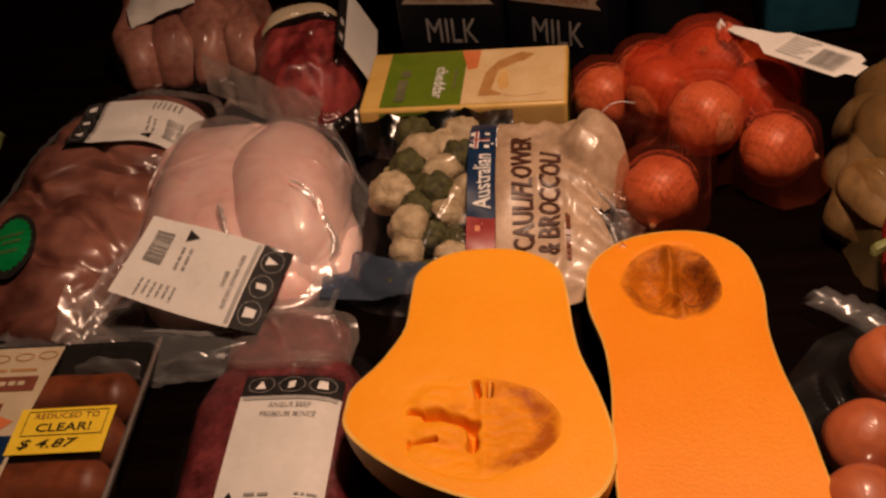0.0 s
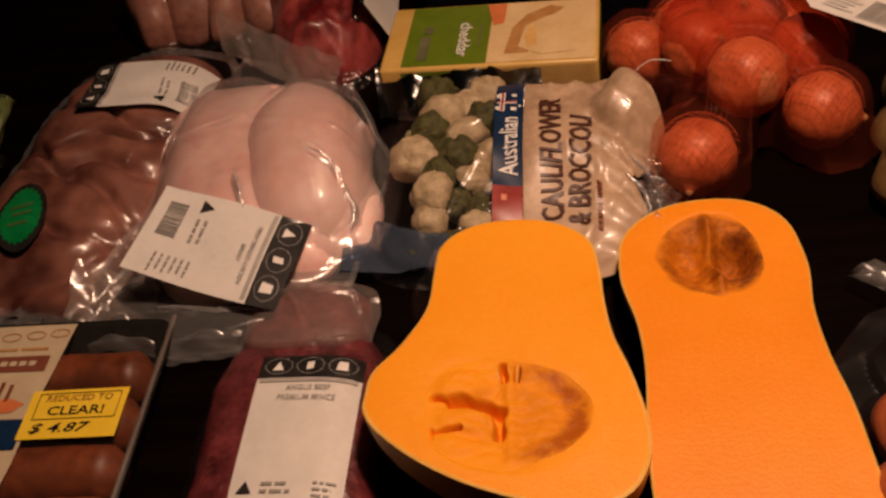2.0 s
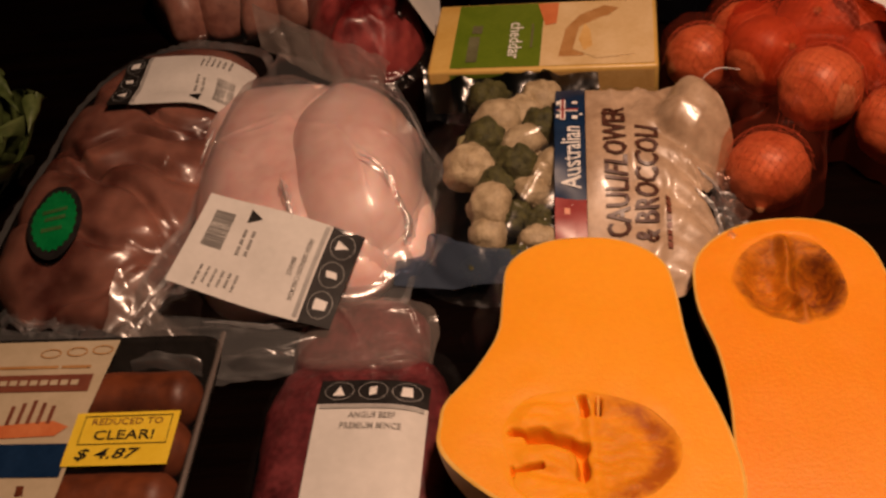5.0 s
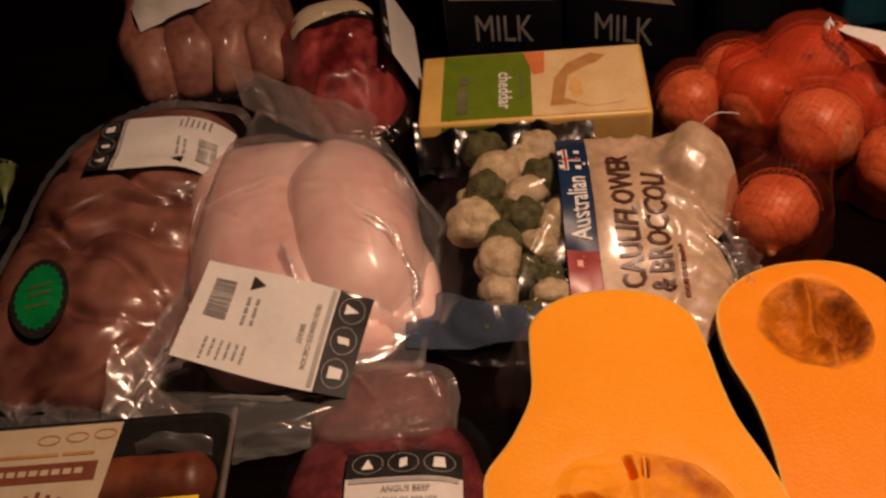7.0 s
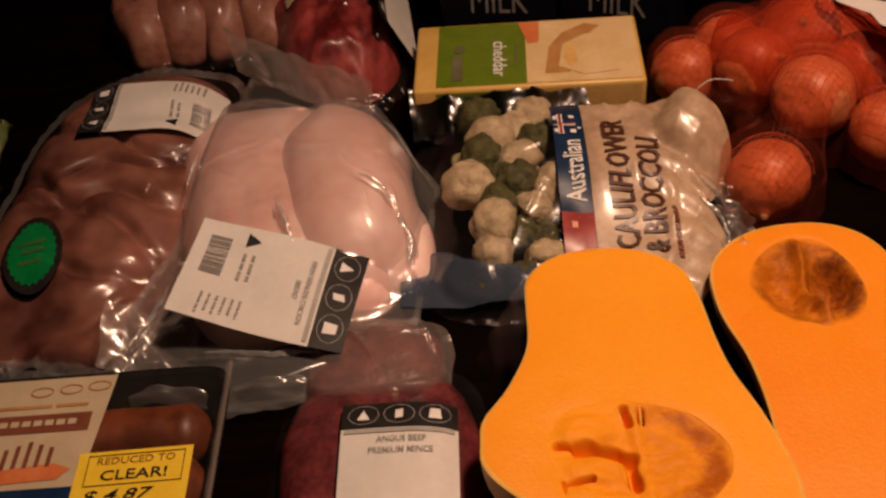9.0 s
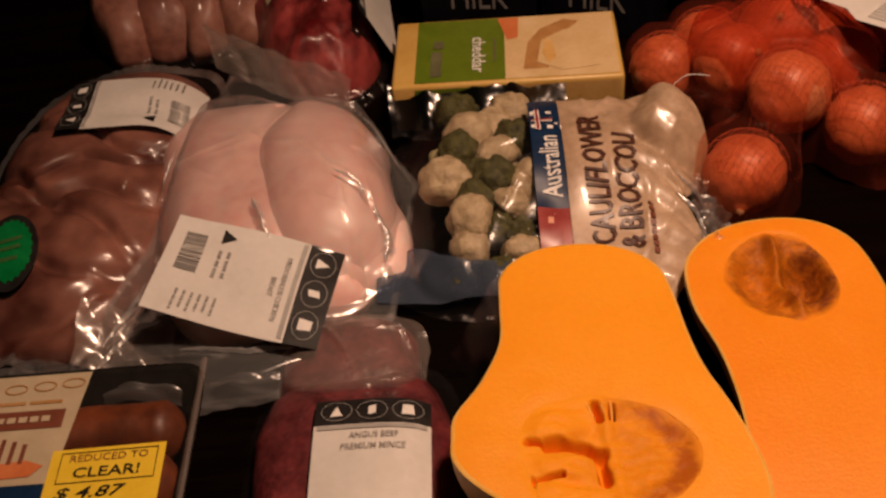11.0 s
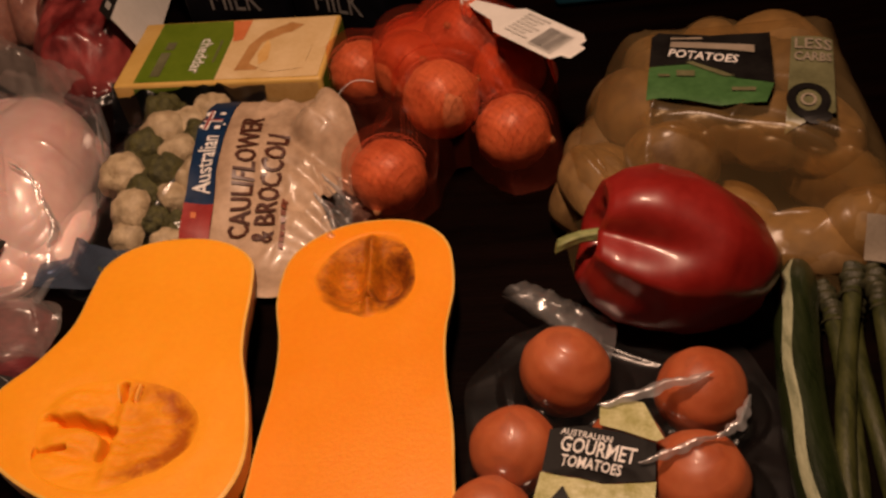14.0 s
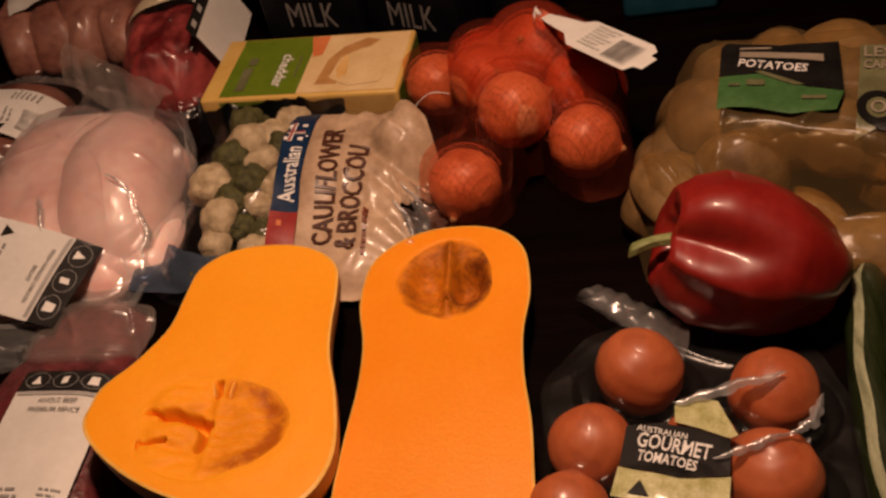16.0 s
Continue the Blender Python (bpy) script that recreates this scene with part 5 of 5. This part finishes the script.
def chicken_bag():
    at = (-0.21, 0.60, 0)
    ob = thing("chicken_bag", at, "clear bag of raw chicken breasts with a white label", "chicken pack")
    lumps = [Lump(-0.173, 0.606, 0.047, 0.089, 6, 0.056, 0.0, square=2.5, dome=3.0, rough=0.004, grain=22),
             Lump(-0.232, 0.607, 0.056, 0.115, 6, 0.047, 0.0, square=2.6, dome=3.2, rough=0.006, grain=22),
             Lump(-0.150, 0.592, 0.028, 0.080, 8, 0.026, 0.0, square=2.8, dome=3.0, rough=0.005, grain=28),
             Lump(-0.200, 0.540, 0.060, 0.035, -12, 0.034, 0.0, square=2.4, dome=3.0, rough=0.005, grain=30)]
    for q in lumps:
        part("chicken_breast", q.mesh(48, 18), CHICKEN, ob)
    tail = Lump(-0.235, 0.475, 0.075, 0.045, -10, 0.016, 0.0, square=3)
    h = blurred(heap(*lumps, tail, floor=0.004), 0.010)
    outline = Corners(-0.208, 0.590, [(-0.250, 0.775), (-0.266, 0.640), (-0.283, 0.555), (-0.311, 0.492), (-0.312, 0.464), (-0.286, 0.450), (-0.240, 0.438), (-0.205, 0.441), (-0.170, 0.455), (-0.132, 0.490), (-0.112, 0.610), (-0.150, 0.706)])
    beside = Lump(-0.338, 0.640, 0.075, 0.150, -8, 0.042, 0.0, square=3.2, dome=3.4)
    bag = drape(outline, h, 0.0065, 170, 280, 0.0010, 30, 0.93, 0.010, 0.02, ridges=7, ridge=0.004, seed=9, thin=0.0018,
                folds=((-0.164, 0.580, -0.140, 0.560, 0.004), (-0.141, 0.572, -0.136, 0.548, 0.005), (-0.137, 0.552, -0.126, 0.532, 0.006), (-0.172, 0.556, -0.150, 0.545, 0.003), (-0.212, 0.572, -0.198, 0.520, 0.007), (-0.150, 0.600, -0.128, 0.596, 0.003),
                       (-0.275, 0.625, -0.262, 0.660, 0.005), (-0.292, 0.500, -0.270, 0.560, 0.006), (-0.230, 0.672, -0.190, 0.690, 0.004), (-0.290, 0.470, -0.225, 0.463, 0.005)))
    for q in bag.verts:
        if beside.height(q.co.x, q.co.y) > 0:
            q.co.z = max(q.co.z, beside.height(q.co.x, q.co.y) + 0.005 + 0.004 * abs(noise.noise(q.co * 60)))
    part("film", bag, FILM_STIFF, ob, "stiff creased clear bag")
    for k, (line, wide) in enumerate(((((-0.160, 0.574), (-0.146, 0.566), (-0.139, 0.556)), 0.0022), (((-0.138, 0.556), (-0.131, 0.540), (-0.134, 0.526)), 0.0028), (((-0.212, 0.566), (-0.206, 0.548), (-0.200, 0.526)), 0.0026), (((-0.156, 0.704), (-0.138, 0.672), (-0.121, 0.622)), 0.0016),
                                      (((-0.287, 0.545), (-0.294, 0.515), (-0.306, 0.490)), 0.0022), (((-0.275, 0.600), (-0.267, 0.630)), 0.0016), (((-0.300, 0.482), (-0.284, 0.496), (-0.270, 0.500)), 0.0030), (((-0.308, 0.470), (-0.296, 0.486), (-0.290, 0.478)), 0.0030), (((-0.255, 0.474), (-0.215, 0.466), (-0.190, 0.466)), 0.0026))):
        part("crease", crease(h, line, wide, 0.0022, 0.0075, k * 2.3), FILM_GLINT, ob, "sharp fold of film with its glint whitened in")
    weld = hem_strip(outline, 0.004, 0.014, ragged=0.03)
    for q in weld.verts:
        if beside.height(q.co.x, q.co.y) > 0:
            q.co.z = max(q.co.z, beside.height(q.co.x, q.co.y) + 0.006)
    part("hem", weld, FILM_STIFF, ob, "shiny welded bag edge")
    def crumple(u, v):
        x, y = -0.318 + 0.052 * u + 0.004 * v, 0.472 - 0.012 * u + 0.040 * v
        fold = 0.007 * noise.noise((u * 2.6 + v * 2, v * 2.0, 6.1)) + 0.0025 * abs(noise.noise((u * 5, v * 4, 1.7)))
        return Vector((x, y, max(0.004, 0.024 + 0.36 * (y - 0.472) - 0.40 * (x + 0.318) + fold)))
    part("crumpled_corner", grid_mesh(crumple, 60, 40), FILM_CLOUDY, ob, "shiny crumpled corner of the bag")

    def loose_top(u, v):
        x, y = -0.264 + 0.114 * u + 0.016 * v * (1 - u), 0.786 - 0.080 * u - 0.062 * v
        z = 0.046 + 0.012 * math.sin(math.pi * v) - 0.012 * u + 0.006 * abs(noise.noise((u * 6, v * 2.2, 4.4))) + 0.004 * abs(noise.noise((u * 3 + v * 5, v * 4, 9.4)))
        return Vector((x, y, z))
    part("loose_top", grid_mesh(loose_top, 70, 36), FILM_CLOUDY, ob, "cloudy loose top of the bag")
    slope = lambda x, y: 0.058 - 0.27 * (0.94 * (x + 0.2504) - 0.342 * (y - 0.5469)) + 0.10 * (0.342 * (x + 0.2504) + 0.94 * (y - 0.5469)) + 0.0016 * math.sin(60 * x + 25 * y)
    s = Sheet(-0.2235, 0.5060, -105, slope)
    small_label(ob, s, 0.070, 0.080, 0.001, words=("FRESH SKINLESS CHICKEN", "BREAST"), seed=7, size=0.72)
    flap = grid_mesh(lambda u, v: Vector((-0.296 + 0.100 * u, 0.462 - 0.012 * u - 0.016 * v, 0.014 + 0.004 * math.sin(u * 9) + 0.008 * math.sin(v * 3.1) + wob(u * 3, v * 2, 5, 2, 0.005))), 90, 16)
    part("loose_hem", flap, FILM_STIFF, ob, "shiny loose hem of the bag")
    return ob


chicken_bag()


# ---- pork pack with a green sticker ----
def pork_pack():
    at = (-0.33, 0.63, 0)
    ob = thing("pork_pack", at, "vacuum pack of folded raw pork with a green sticker", "meat pack")
    body = Lump(-0.338, 0.640, 0.073, 0.147, -8, 0.040, 0.0, square=3.2, dome=3.4, rough=0.003, grain=22)

    def folds(x, y):
        q = 0.0
        for a, b, c, w in ((0.700, -0.35, 0.013, 0.005), (0.675, -0.6, 0.009, 0.005), (0.645, 0.10, 0.014, 0.004), (0.612, -0.12, 0.009, 0.006), (0.590, -0.9, 0.008, 0.006), (0.520, 0.5, 0.010, 0.008), (0.545, -0.5, 0.007, 0.005)):
            d = y - a - b * (x + 0.33) - 0.006 * math.sin(x * 90 + a * 30)
            q -= c * math.exp(-(d / w) ** 2)
        return q
    part("meat", body.mesh(150, 90, folds), PORK, ob)
    h = blurred(lambda x, y: max(0.002, body.height(x, y) + folds(x, y) * 0.7), 0.006)
    outline = Lump(-0.338, 0.638, 0.080, 0.160, -8, 0.04, square=3.4)
    part("film", drape(outline, h, 0.002, 110, 220, 0.0010, 40, 0.95, 0.004, 0.05, ridges=8, ridge=0.0025, seed=17, thin=0.0016), FILM_TIGHT, ob, "tight shiny film")
    part("hem", hem_strip(outline, 0.005, 0.010, ragged=0.05), FILM_STIFF, ob, "shiny crimped bag edge")
    edge = grid_mesh(lambda u, v: Vector((-0.405 + 0.115 * u + 0.004 * math.sin(u * 40), 0.496 - 0.030 * u + 0.016 * v + 0.003 * math.sin(u * 57), 0.004 + 0.009 * abs(math.sin(u * 33)) * (1 - v) + wob(u * 11, v * 5, 6, 2, 0.004))), 70, 6)
    part("crimped_edge", edge, FILM_STIFF, ob, "crimped shiny bag edge")
    g = blurred(lambda x, y: h(x, y) + 0.0055, 0.012)
    s = Sheet(-0.366, 0.556, 10, g)
    st = part("sticker", s.oval(0, 0, 0.0190, 0.0305, 0.001, 40), INK, ob, "round green sticker with a black edge")
    part("sticker_face", s.oval(0, 0, 0.0152, 0.0250, 0.0016, 88, 0.04, 22), GREEN_STICKER, st, "bright green toothed disc")
    part("sticker_print", s.bars([(-0.008, 0.006, 0.009, 0.009), (-0.006, -0.001, 0.008, 0.002), (-0.008, -0.010, 0.006, -0.007)], 0.0022), POT_GREEN, st)
    p = Sheet(-0.301, 0.702, 88, g)
    small_label(ob, p, 0.064, 0.078, 0.0015, words=(), seed=12)
    return ob


pork_pack()


# ---- rolled pork and beef packs at the back ----
def pork_roll():
    at = (-0.292, 0.88, 0)
    ob = thing("pork_pieces_pack", at, "clear pack of pale raw pork pieces side by side", "meat pack")
    lumps = []
    for i, x in enumerate((-0.344, -0.313, -0.281, -0.249)):
        lumps.append(Lump(x, 0.888 + 0.004 * math.sin(i * 2), 0.0262, 0.076, 6 + 7 * math.sin(i * 3), 0.054 + 0.004 * math.sin(i * 1.3), 0.0, square=3.0, dome=3.4, rough=0.007, grain=34))
        part("pork_piece", lumps[-1].mesh(34, 16), ROLL, ob)
    h = blurred(heap(*lumps, floor=0.004), 0.006)
    outline = Lump(-0.296, 0.888, 0.072, 0.086, 0, 0.05, square=3.2)
    part("film", drape(outline, h, 0.002, 110, 120, 0.002, 60, 0.94, 0.003, ridges=14, ridge=0.004, seed=23, thin=0.0018), FILM_TIGHT, ob, "tight clear film")
    g = blurred(lambda x, y: h(x, y) + 0.006, 0.014)
    s = Sheet(-0.323, 0.882, 20, g)
    part("label", s.rect(-0.030, -0.032, 0.032, 0.034, 0.001), PALE_INK, ob, "plain white paper label")
    return ob


def beef_pack():
    at = (-0.176, 0.80, 0)
    ob = thing("beef_pack", at, "clear pack of dark red raw beef with labels", "meat pack")
    body = Lump(-0.180, 0.806, 0.048, 0.080, 8, 0.050, 0.0, square=3.0, dome=3.6, rough=0.008, grain=38)
    part("meat", body.mesh(90, 40), BEEF, ob)
    h = blurred(lambda x, y: max(0.004, body.height(x, y)), 0.006)
    outline = Lump(-0.180, 0.804, 0.054, 0.090, 8, 0.06, square=3.4)
    part("film", drape(outline, h, 0.0035, 90, 130, 0.003, 55, 0.94, 0.003, ridges=18, ridge=0.005, seed=29, thin=0.0018), FILM_TIGHT, ob, "tight clear film")
    g = blurred(lambda x, y: h(x, y) + 0.006, 0.010)
    s = Sheet(-0.188, 0.846, 12, g)
    part("top_label", s.shape([(-0.034, -0.030), (0.036, -0.018), (0.036, 0.034), (-0.032, 0.034)], 0.001), CREAM, ob, "cream paper label")
    side = Sheet(0, 0, 0, m=pose(-0.128, 0.808, 0.036, 0, 66, 2) @ pose(0, 0, 0, 0, 0, 0))
    lab = part("side_label", side.rect(-0.022, -0.05, 0.026, 0.055, 0.0), PAPER, ob, "white paper side label")
    part("black_strip", side.rect(-0.034, -0.055, -0.022, 0.05, 0.0), INK, ob, "black printed strip")
    part("mark", side.bars([(-0.031, -0.045, -0.026, -0.035), (-0.031, -0.02, -0.026, -0.010)], 0.0008), DIM_INK, lab)
    return ob


pork_roll()
beef_pack()


# ---- mince pack ----
def mince_pack():
    at = (-0.16, 0.39, 0)
    ob = thing("mince_pack", at, "clear vacuum pack of beef mince with a white label", "mince pack")
    body = Lump(-0.158, 0.360, 0.055, 0.092, -2, 0.030, 0.0, square=4, dome=4, rough=0.002, grain=60)
    tail = Lump(-0.160, 0.458, 0.040, 0.036, -4, 0.021, 0.0, square=3.6, dome=3.4, rough=0.003, grain=45)
    part("mince", body.mesh(64, 26), MINCE, ob)
    part("mince_end", tail.mesh(40, 16), MINCE, ob)
    h = blurred(heap(body, tail, floor=0.003), 0.008)
    part("film", drape(Lump(-0.158, 0.362, 0.060, 0.098, -2, 0.03, square=4.2), h, 0.0015, 90, 140, 0.0016, 70, 0.94, 0.003, ridges=20, ridge=0.003, seed=31, thin=0.0016), FILM_TIGHT, ob, "tight glossy film")
    part("film_tail", drape(Lump(-0.156, 0.458, 0.042, 0.034, -4, 0.03, square=4.0), h, 0.006, 80, 80, 0.0012, 40, 0.9, 0.010, 0.04, ridges=4, ridge=0.004, seed=37, thin=0.0022), FILM_SMOKE, ob, "loose cloudy end of the bag")
    g = blurred(lambda x, y: h(x, y) + 0.0055, 0.010)
    s = Sheet(-0.1475, 0.3455, -3.5, g)
    small_label(ob, s, 0.0595, 0.100, 0.001, words=("ANGUS BEEF", "PREMIUM MINCE"), seed=21)
    return ob


mince_pack()


# ---- sausage tray ----
def sausage_tray():
    at = (-0.325, 0.38, 0)
    ob = thing("sausage_tray", at, "black tray of cured sausages with card sleeve and clearance sticker", "sausage tray")
    m = Matrix.Translation((-0.322, 0.374, 0)) @ pose(0, 0, 0, 0, 0, -3)
    wall = bmesh.new()
    rings = []
    for k, (w, l, z) in enumerate(((0.070, 0.072, 0.0006), (0.079, 0.082, 0.030), (0.083, 0.086, 0.031), (0.083, 0.086, 0.029), (0.077, 0.080, 0.028), (0.068, 0.070, 0.004))):
        rings.append([wall.verts.new(m @ Vector((w * math.copysign(abs(math.cos(a)) ** 0.16, math.cos(a)), l * math.copysign(abs(math.sin(a)) ** 0.16, math.sin(a)), z))) for a in [math.tau * (i + 0.5) / 48 for i in range(48)]])
    for a, b in zip(rings, rings[1:]):
        for i in range(48):
            wall.faces.new((a[i], a[(i + 1) % 48], b[(i + 1) % 48], b[i]))
    wall.faces.new(rings[-1])
    wall.faces.new(rings[0][::-1])
    part("tray", wall, BLACK_TRAY, ob, "black plastic tray")
    for i in range(4):
        y = 0.318 + 0.0335 * i
        part("sausage", bent_tube(lambda s, y=y: Vector((-0.391 + 0.145 * s, y + 0.003 * math.sin(s * 3), 0.0175)), lambda s: 0.0168 * min(1, (s + 0.0001) / 0.07) ** 0.5 * min(1, (1.0001 - s) / 0.07) ** 0.5, 18, 0.05), BRATS, ob)
    lid = grid_mesh(lambda u, v: m @ Vector((-0.082 + 0.164 * u, -0.085 + 0.17 * v, 0.0325 + 0.0008 * math.sin(u * 14) + wob(u * 4, v * 4, 1, 2, 0.0008))), 30, 30)
    part("lid_film", lid, FILM_TIGHT, ob, "clear lid film")
    # highlight of the right rim, laid on as a pale hazy strip
    rim = grid_mesh(lambda u, v: m @ Vector((0.0800 + 0.0034 * u, -0.085 + 0.17 * v, 0.0335 + 0.0012 * math.sin(u * 3.1) + wob(u, v * 6, 3, 2, 0.0006))), 6, 40)
    part("rim_highlight", rim, FILM_CLOUDY, ob, "pale film strip for the highlight on the tray rim")
    s = Sheet(0, 0, 0, m=m @ Matrix.Translation((0, 0, 0.0345)))
    card = part("sleeve", s.shape([(-0.084, -0.087), (0.010, -0.087), (0.0155, -0.02), (0.016, 0.03), (0.020, 0.081), (-0.084, 0.081)], 0.0), CREAM, ob, "cream printed card sleeve")
    part("sleeve_side", box(-0.0845, -0.087, 0.002, -0.0835, 0.081, 0.0345, 0, m), CREAM, ob, "cream card side", smooth=False)
    part("blue_band", s.rect(-0.083, -0.012, 0.0135, 0.009, 0.0006), BLUE, card, "blue printed band")
    part("name_plate", s.rect(-0.06, 0.044, 0.0115, 0.056, 0.0006), BROWN, card, "dark plate with pale bars")
    part("plate_print", s.bars([(-0.05 + 0.0062 * k, 0.0482, -0.0455 + 0.0062 * k, 0.0518) for k in range(9)], 0.0011), CREAM, card)
    part("badge", s.ring(-0.004, 0.0725, 0.0065, 0.0035, 0.0008, 0.0006, 16), CHEESE_SHADE, card)
    part("badge", s.ring(0.0115, 0.0735, 0.0065, 0.0035, 0.0008, 0.0006, 16), CHEESE_SHADE, card)
    part("badge", s.ring(-0.020, 0.0715, 0.0065, 0.0035, 0.0008, 0.0006, 16), CHEESE_SHADE, card)
    part("small_print", s.bars([(-0.05, 0.0605, -0.012, 0.0625), (-0.010, 0.0605, 0.008, 0.0625)], 0.0006), CHEESE_SHADE, card)
    part("picture", s.shape([(-0.045, 0.012), (0.002, 0.014), (0.008, 0.020), (-0.002, 0.024), (-0.045, 0.020)], 0.0006), ORANGE, card, "orange printed picture")
    part("picture_lines", s.bars([(-0.030 + 0.006 * i, 0.022, -0.0275 + 0.006 * i, 0.038 - 0.002 * abs(i - 2)) for i in range(5)], 0.0009), BROWN, card)
    part("grey_print", s.bars([(-0.06, -0.030, -0.01, -0.027), (-0.06, -0.036, -0.02, -0.033)], 0.0006), CHEESE_SHADE, card)
    y = Sheet(0, 0, 0, m=m @ pose(0.0415, 0.011, 0.0352, 0, 0, 1))
    tag = part("sticker", y.rect(-0.0295, -0.0165, 0.0295, 0.0175, 0.0005), YELLOW, ob, "yellow clearance sticker")
    part("sticker_frame", y.bars([(-0.024, 0.0145, 0.026, 0.0150), (-0.024, -0.0035, 0.026, -0.003), (-0.024, -0.0035, -0.0235, 0.015), (0.0255, -0.0035, 0.026, 0.015)], 0.0010), INK, tag)
    part("lettering", y.text("REDUCED TO", 0.001, 0.0112, 0.040, 0.0042, 0.0010), BROWN, tag, "faded lettering")
    part("lettering", y.text("CLEAR!", 0.001, 0.0025, 0.034, 0.0062, 0.0010, bold=0.012), INK, tag, "black lettering")
    part("price", y.text("$ 4.87", -0.005, -0.0098, 0.036, 0.0075, 0.0010, slant=0.25, bold=0.012), INK, tag, "handwritten black price")
    return ob


sausage_tray()


# ---- lettuce, jar and packet at the edges ----
def lettuce():
    at = (-0.458, 0.632, 0)
    ob = thing("lettuce", at, "pale green leafy head in the shadow", "lettuce")
    for i in range(13):
        a, lean = i * 2.4, 0.25 + 0.055 * i
        m = Matrix.Translation(at) @ pose(0, 0, 0.012, 0, 0, math.degrees(a))

        def leaf(u, v, lean=lean, i=i):
            w = 0.046 * math.sin(math.pi * min(1, 0.12 + 0.88 * v)) ** 0.6
            x = (u - 0.5) * 2 * w
            out = 0.012 + 0.060 * math.sin(lean * v * 1.6)
            z = 0.075 * v * math.cos(lean * v * 0.9) + 0.004 * math.sin(u * 18 + i) * v
            return m @ Vector((x, out + 0.012 * (2 * u - 1) ** 2 * -1 + 0.003 * math.sin(u * 14 + v * 9), max(z, -0.008)))
        part("leaf", grid_mesh(leaf, 18, 12), LETTUCE, ob)
    return ob


lettuce()

jar = thing("sauce_jar", (0.140, 0.790, 0), "dark jar with a dull red label behind the onions", "jar")
part("glass", lathe([(0.0, 0.0005), (0.028, 0.001), (0.030, 0.006), (0.030, 0.105), (0.022, 0.120), (0.021, 0.128), (0.0, 0.128)], 36, m=Matrix.Translation((0.140, 0.790, 0))), CARTON, jar, "nearly black body")
part("label", lathe([(0.0304, 0.078), (0.0306, 0.0785), (0.0306, 0.100), (0.0304, 0.1005)], 36, m=Matrix.Translation((0.140, 0.790, 0))), JAR_RED, jar, "dull red paper band")
part("lid", lathe([(0.0, 0.142), (0.022, 0.142), (0.0235, 0.140), (0.0235, 0.126), (0.0, 0.126)], 36, m=Matrix.Translation((0.140, 0.790, 0))), JAR_RED, jar, "red lid")
packet = thing("blue_packet", (0.262, 0.815, 0), "dark blue packet standing at the back of the table", "packet")
part("body", box(0.222, 0.790, 0.0005, 0.302, 0.840, 0.14, 0.006), TEAL, packet)


# fine print too small to pick apart
for piece in bpy.data.objects:
    if piece.name.split(".")[0] in ("barcode", "small_print"):
        piece["kind"] = "stuff"
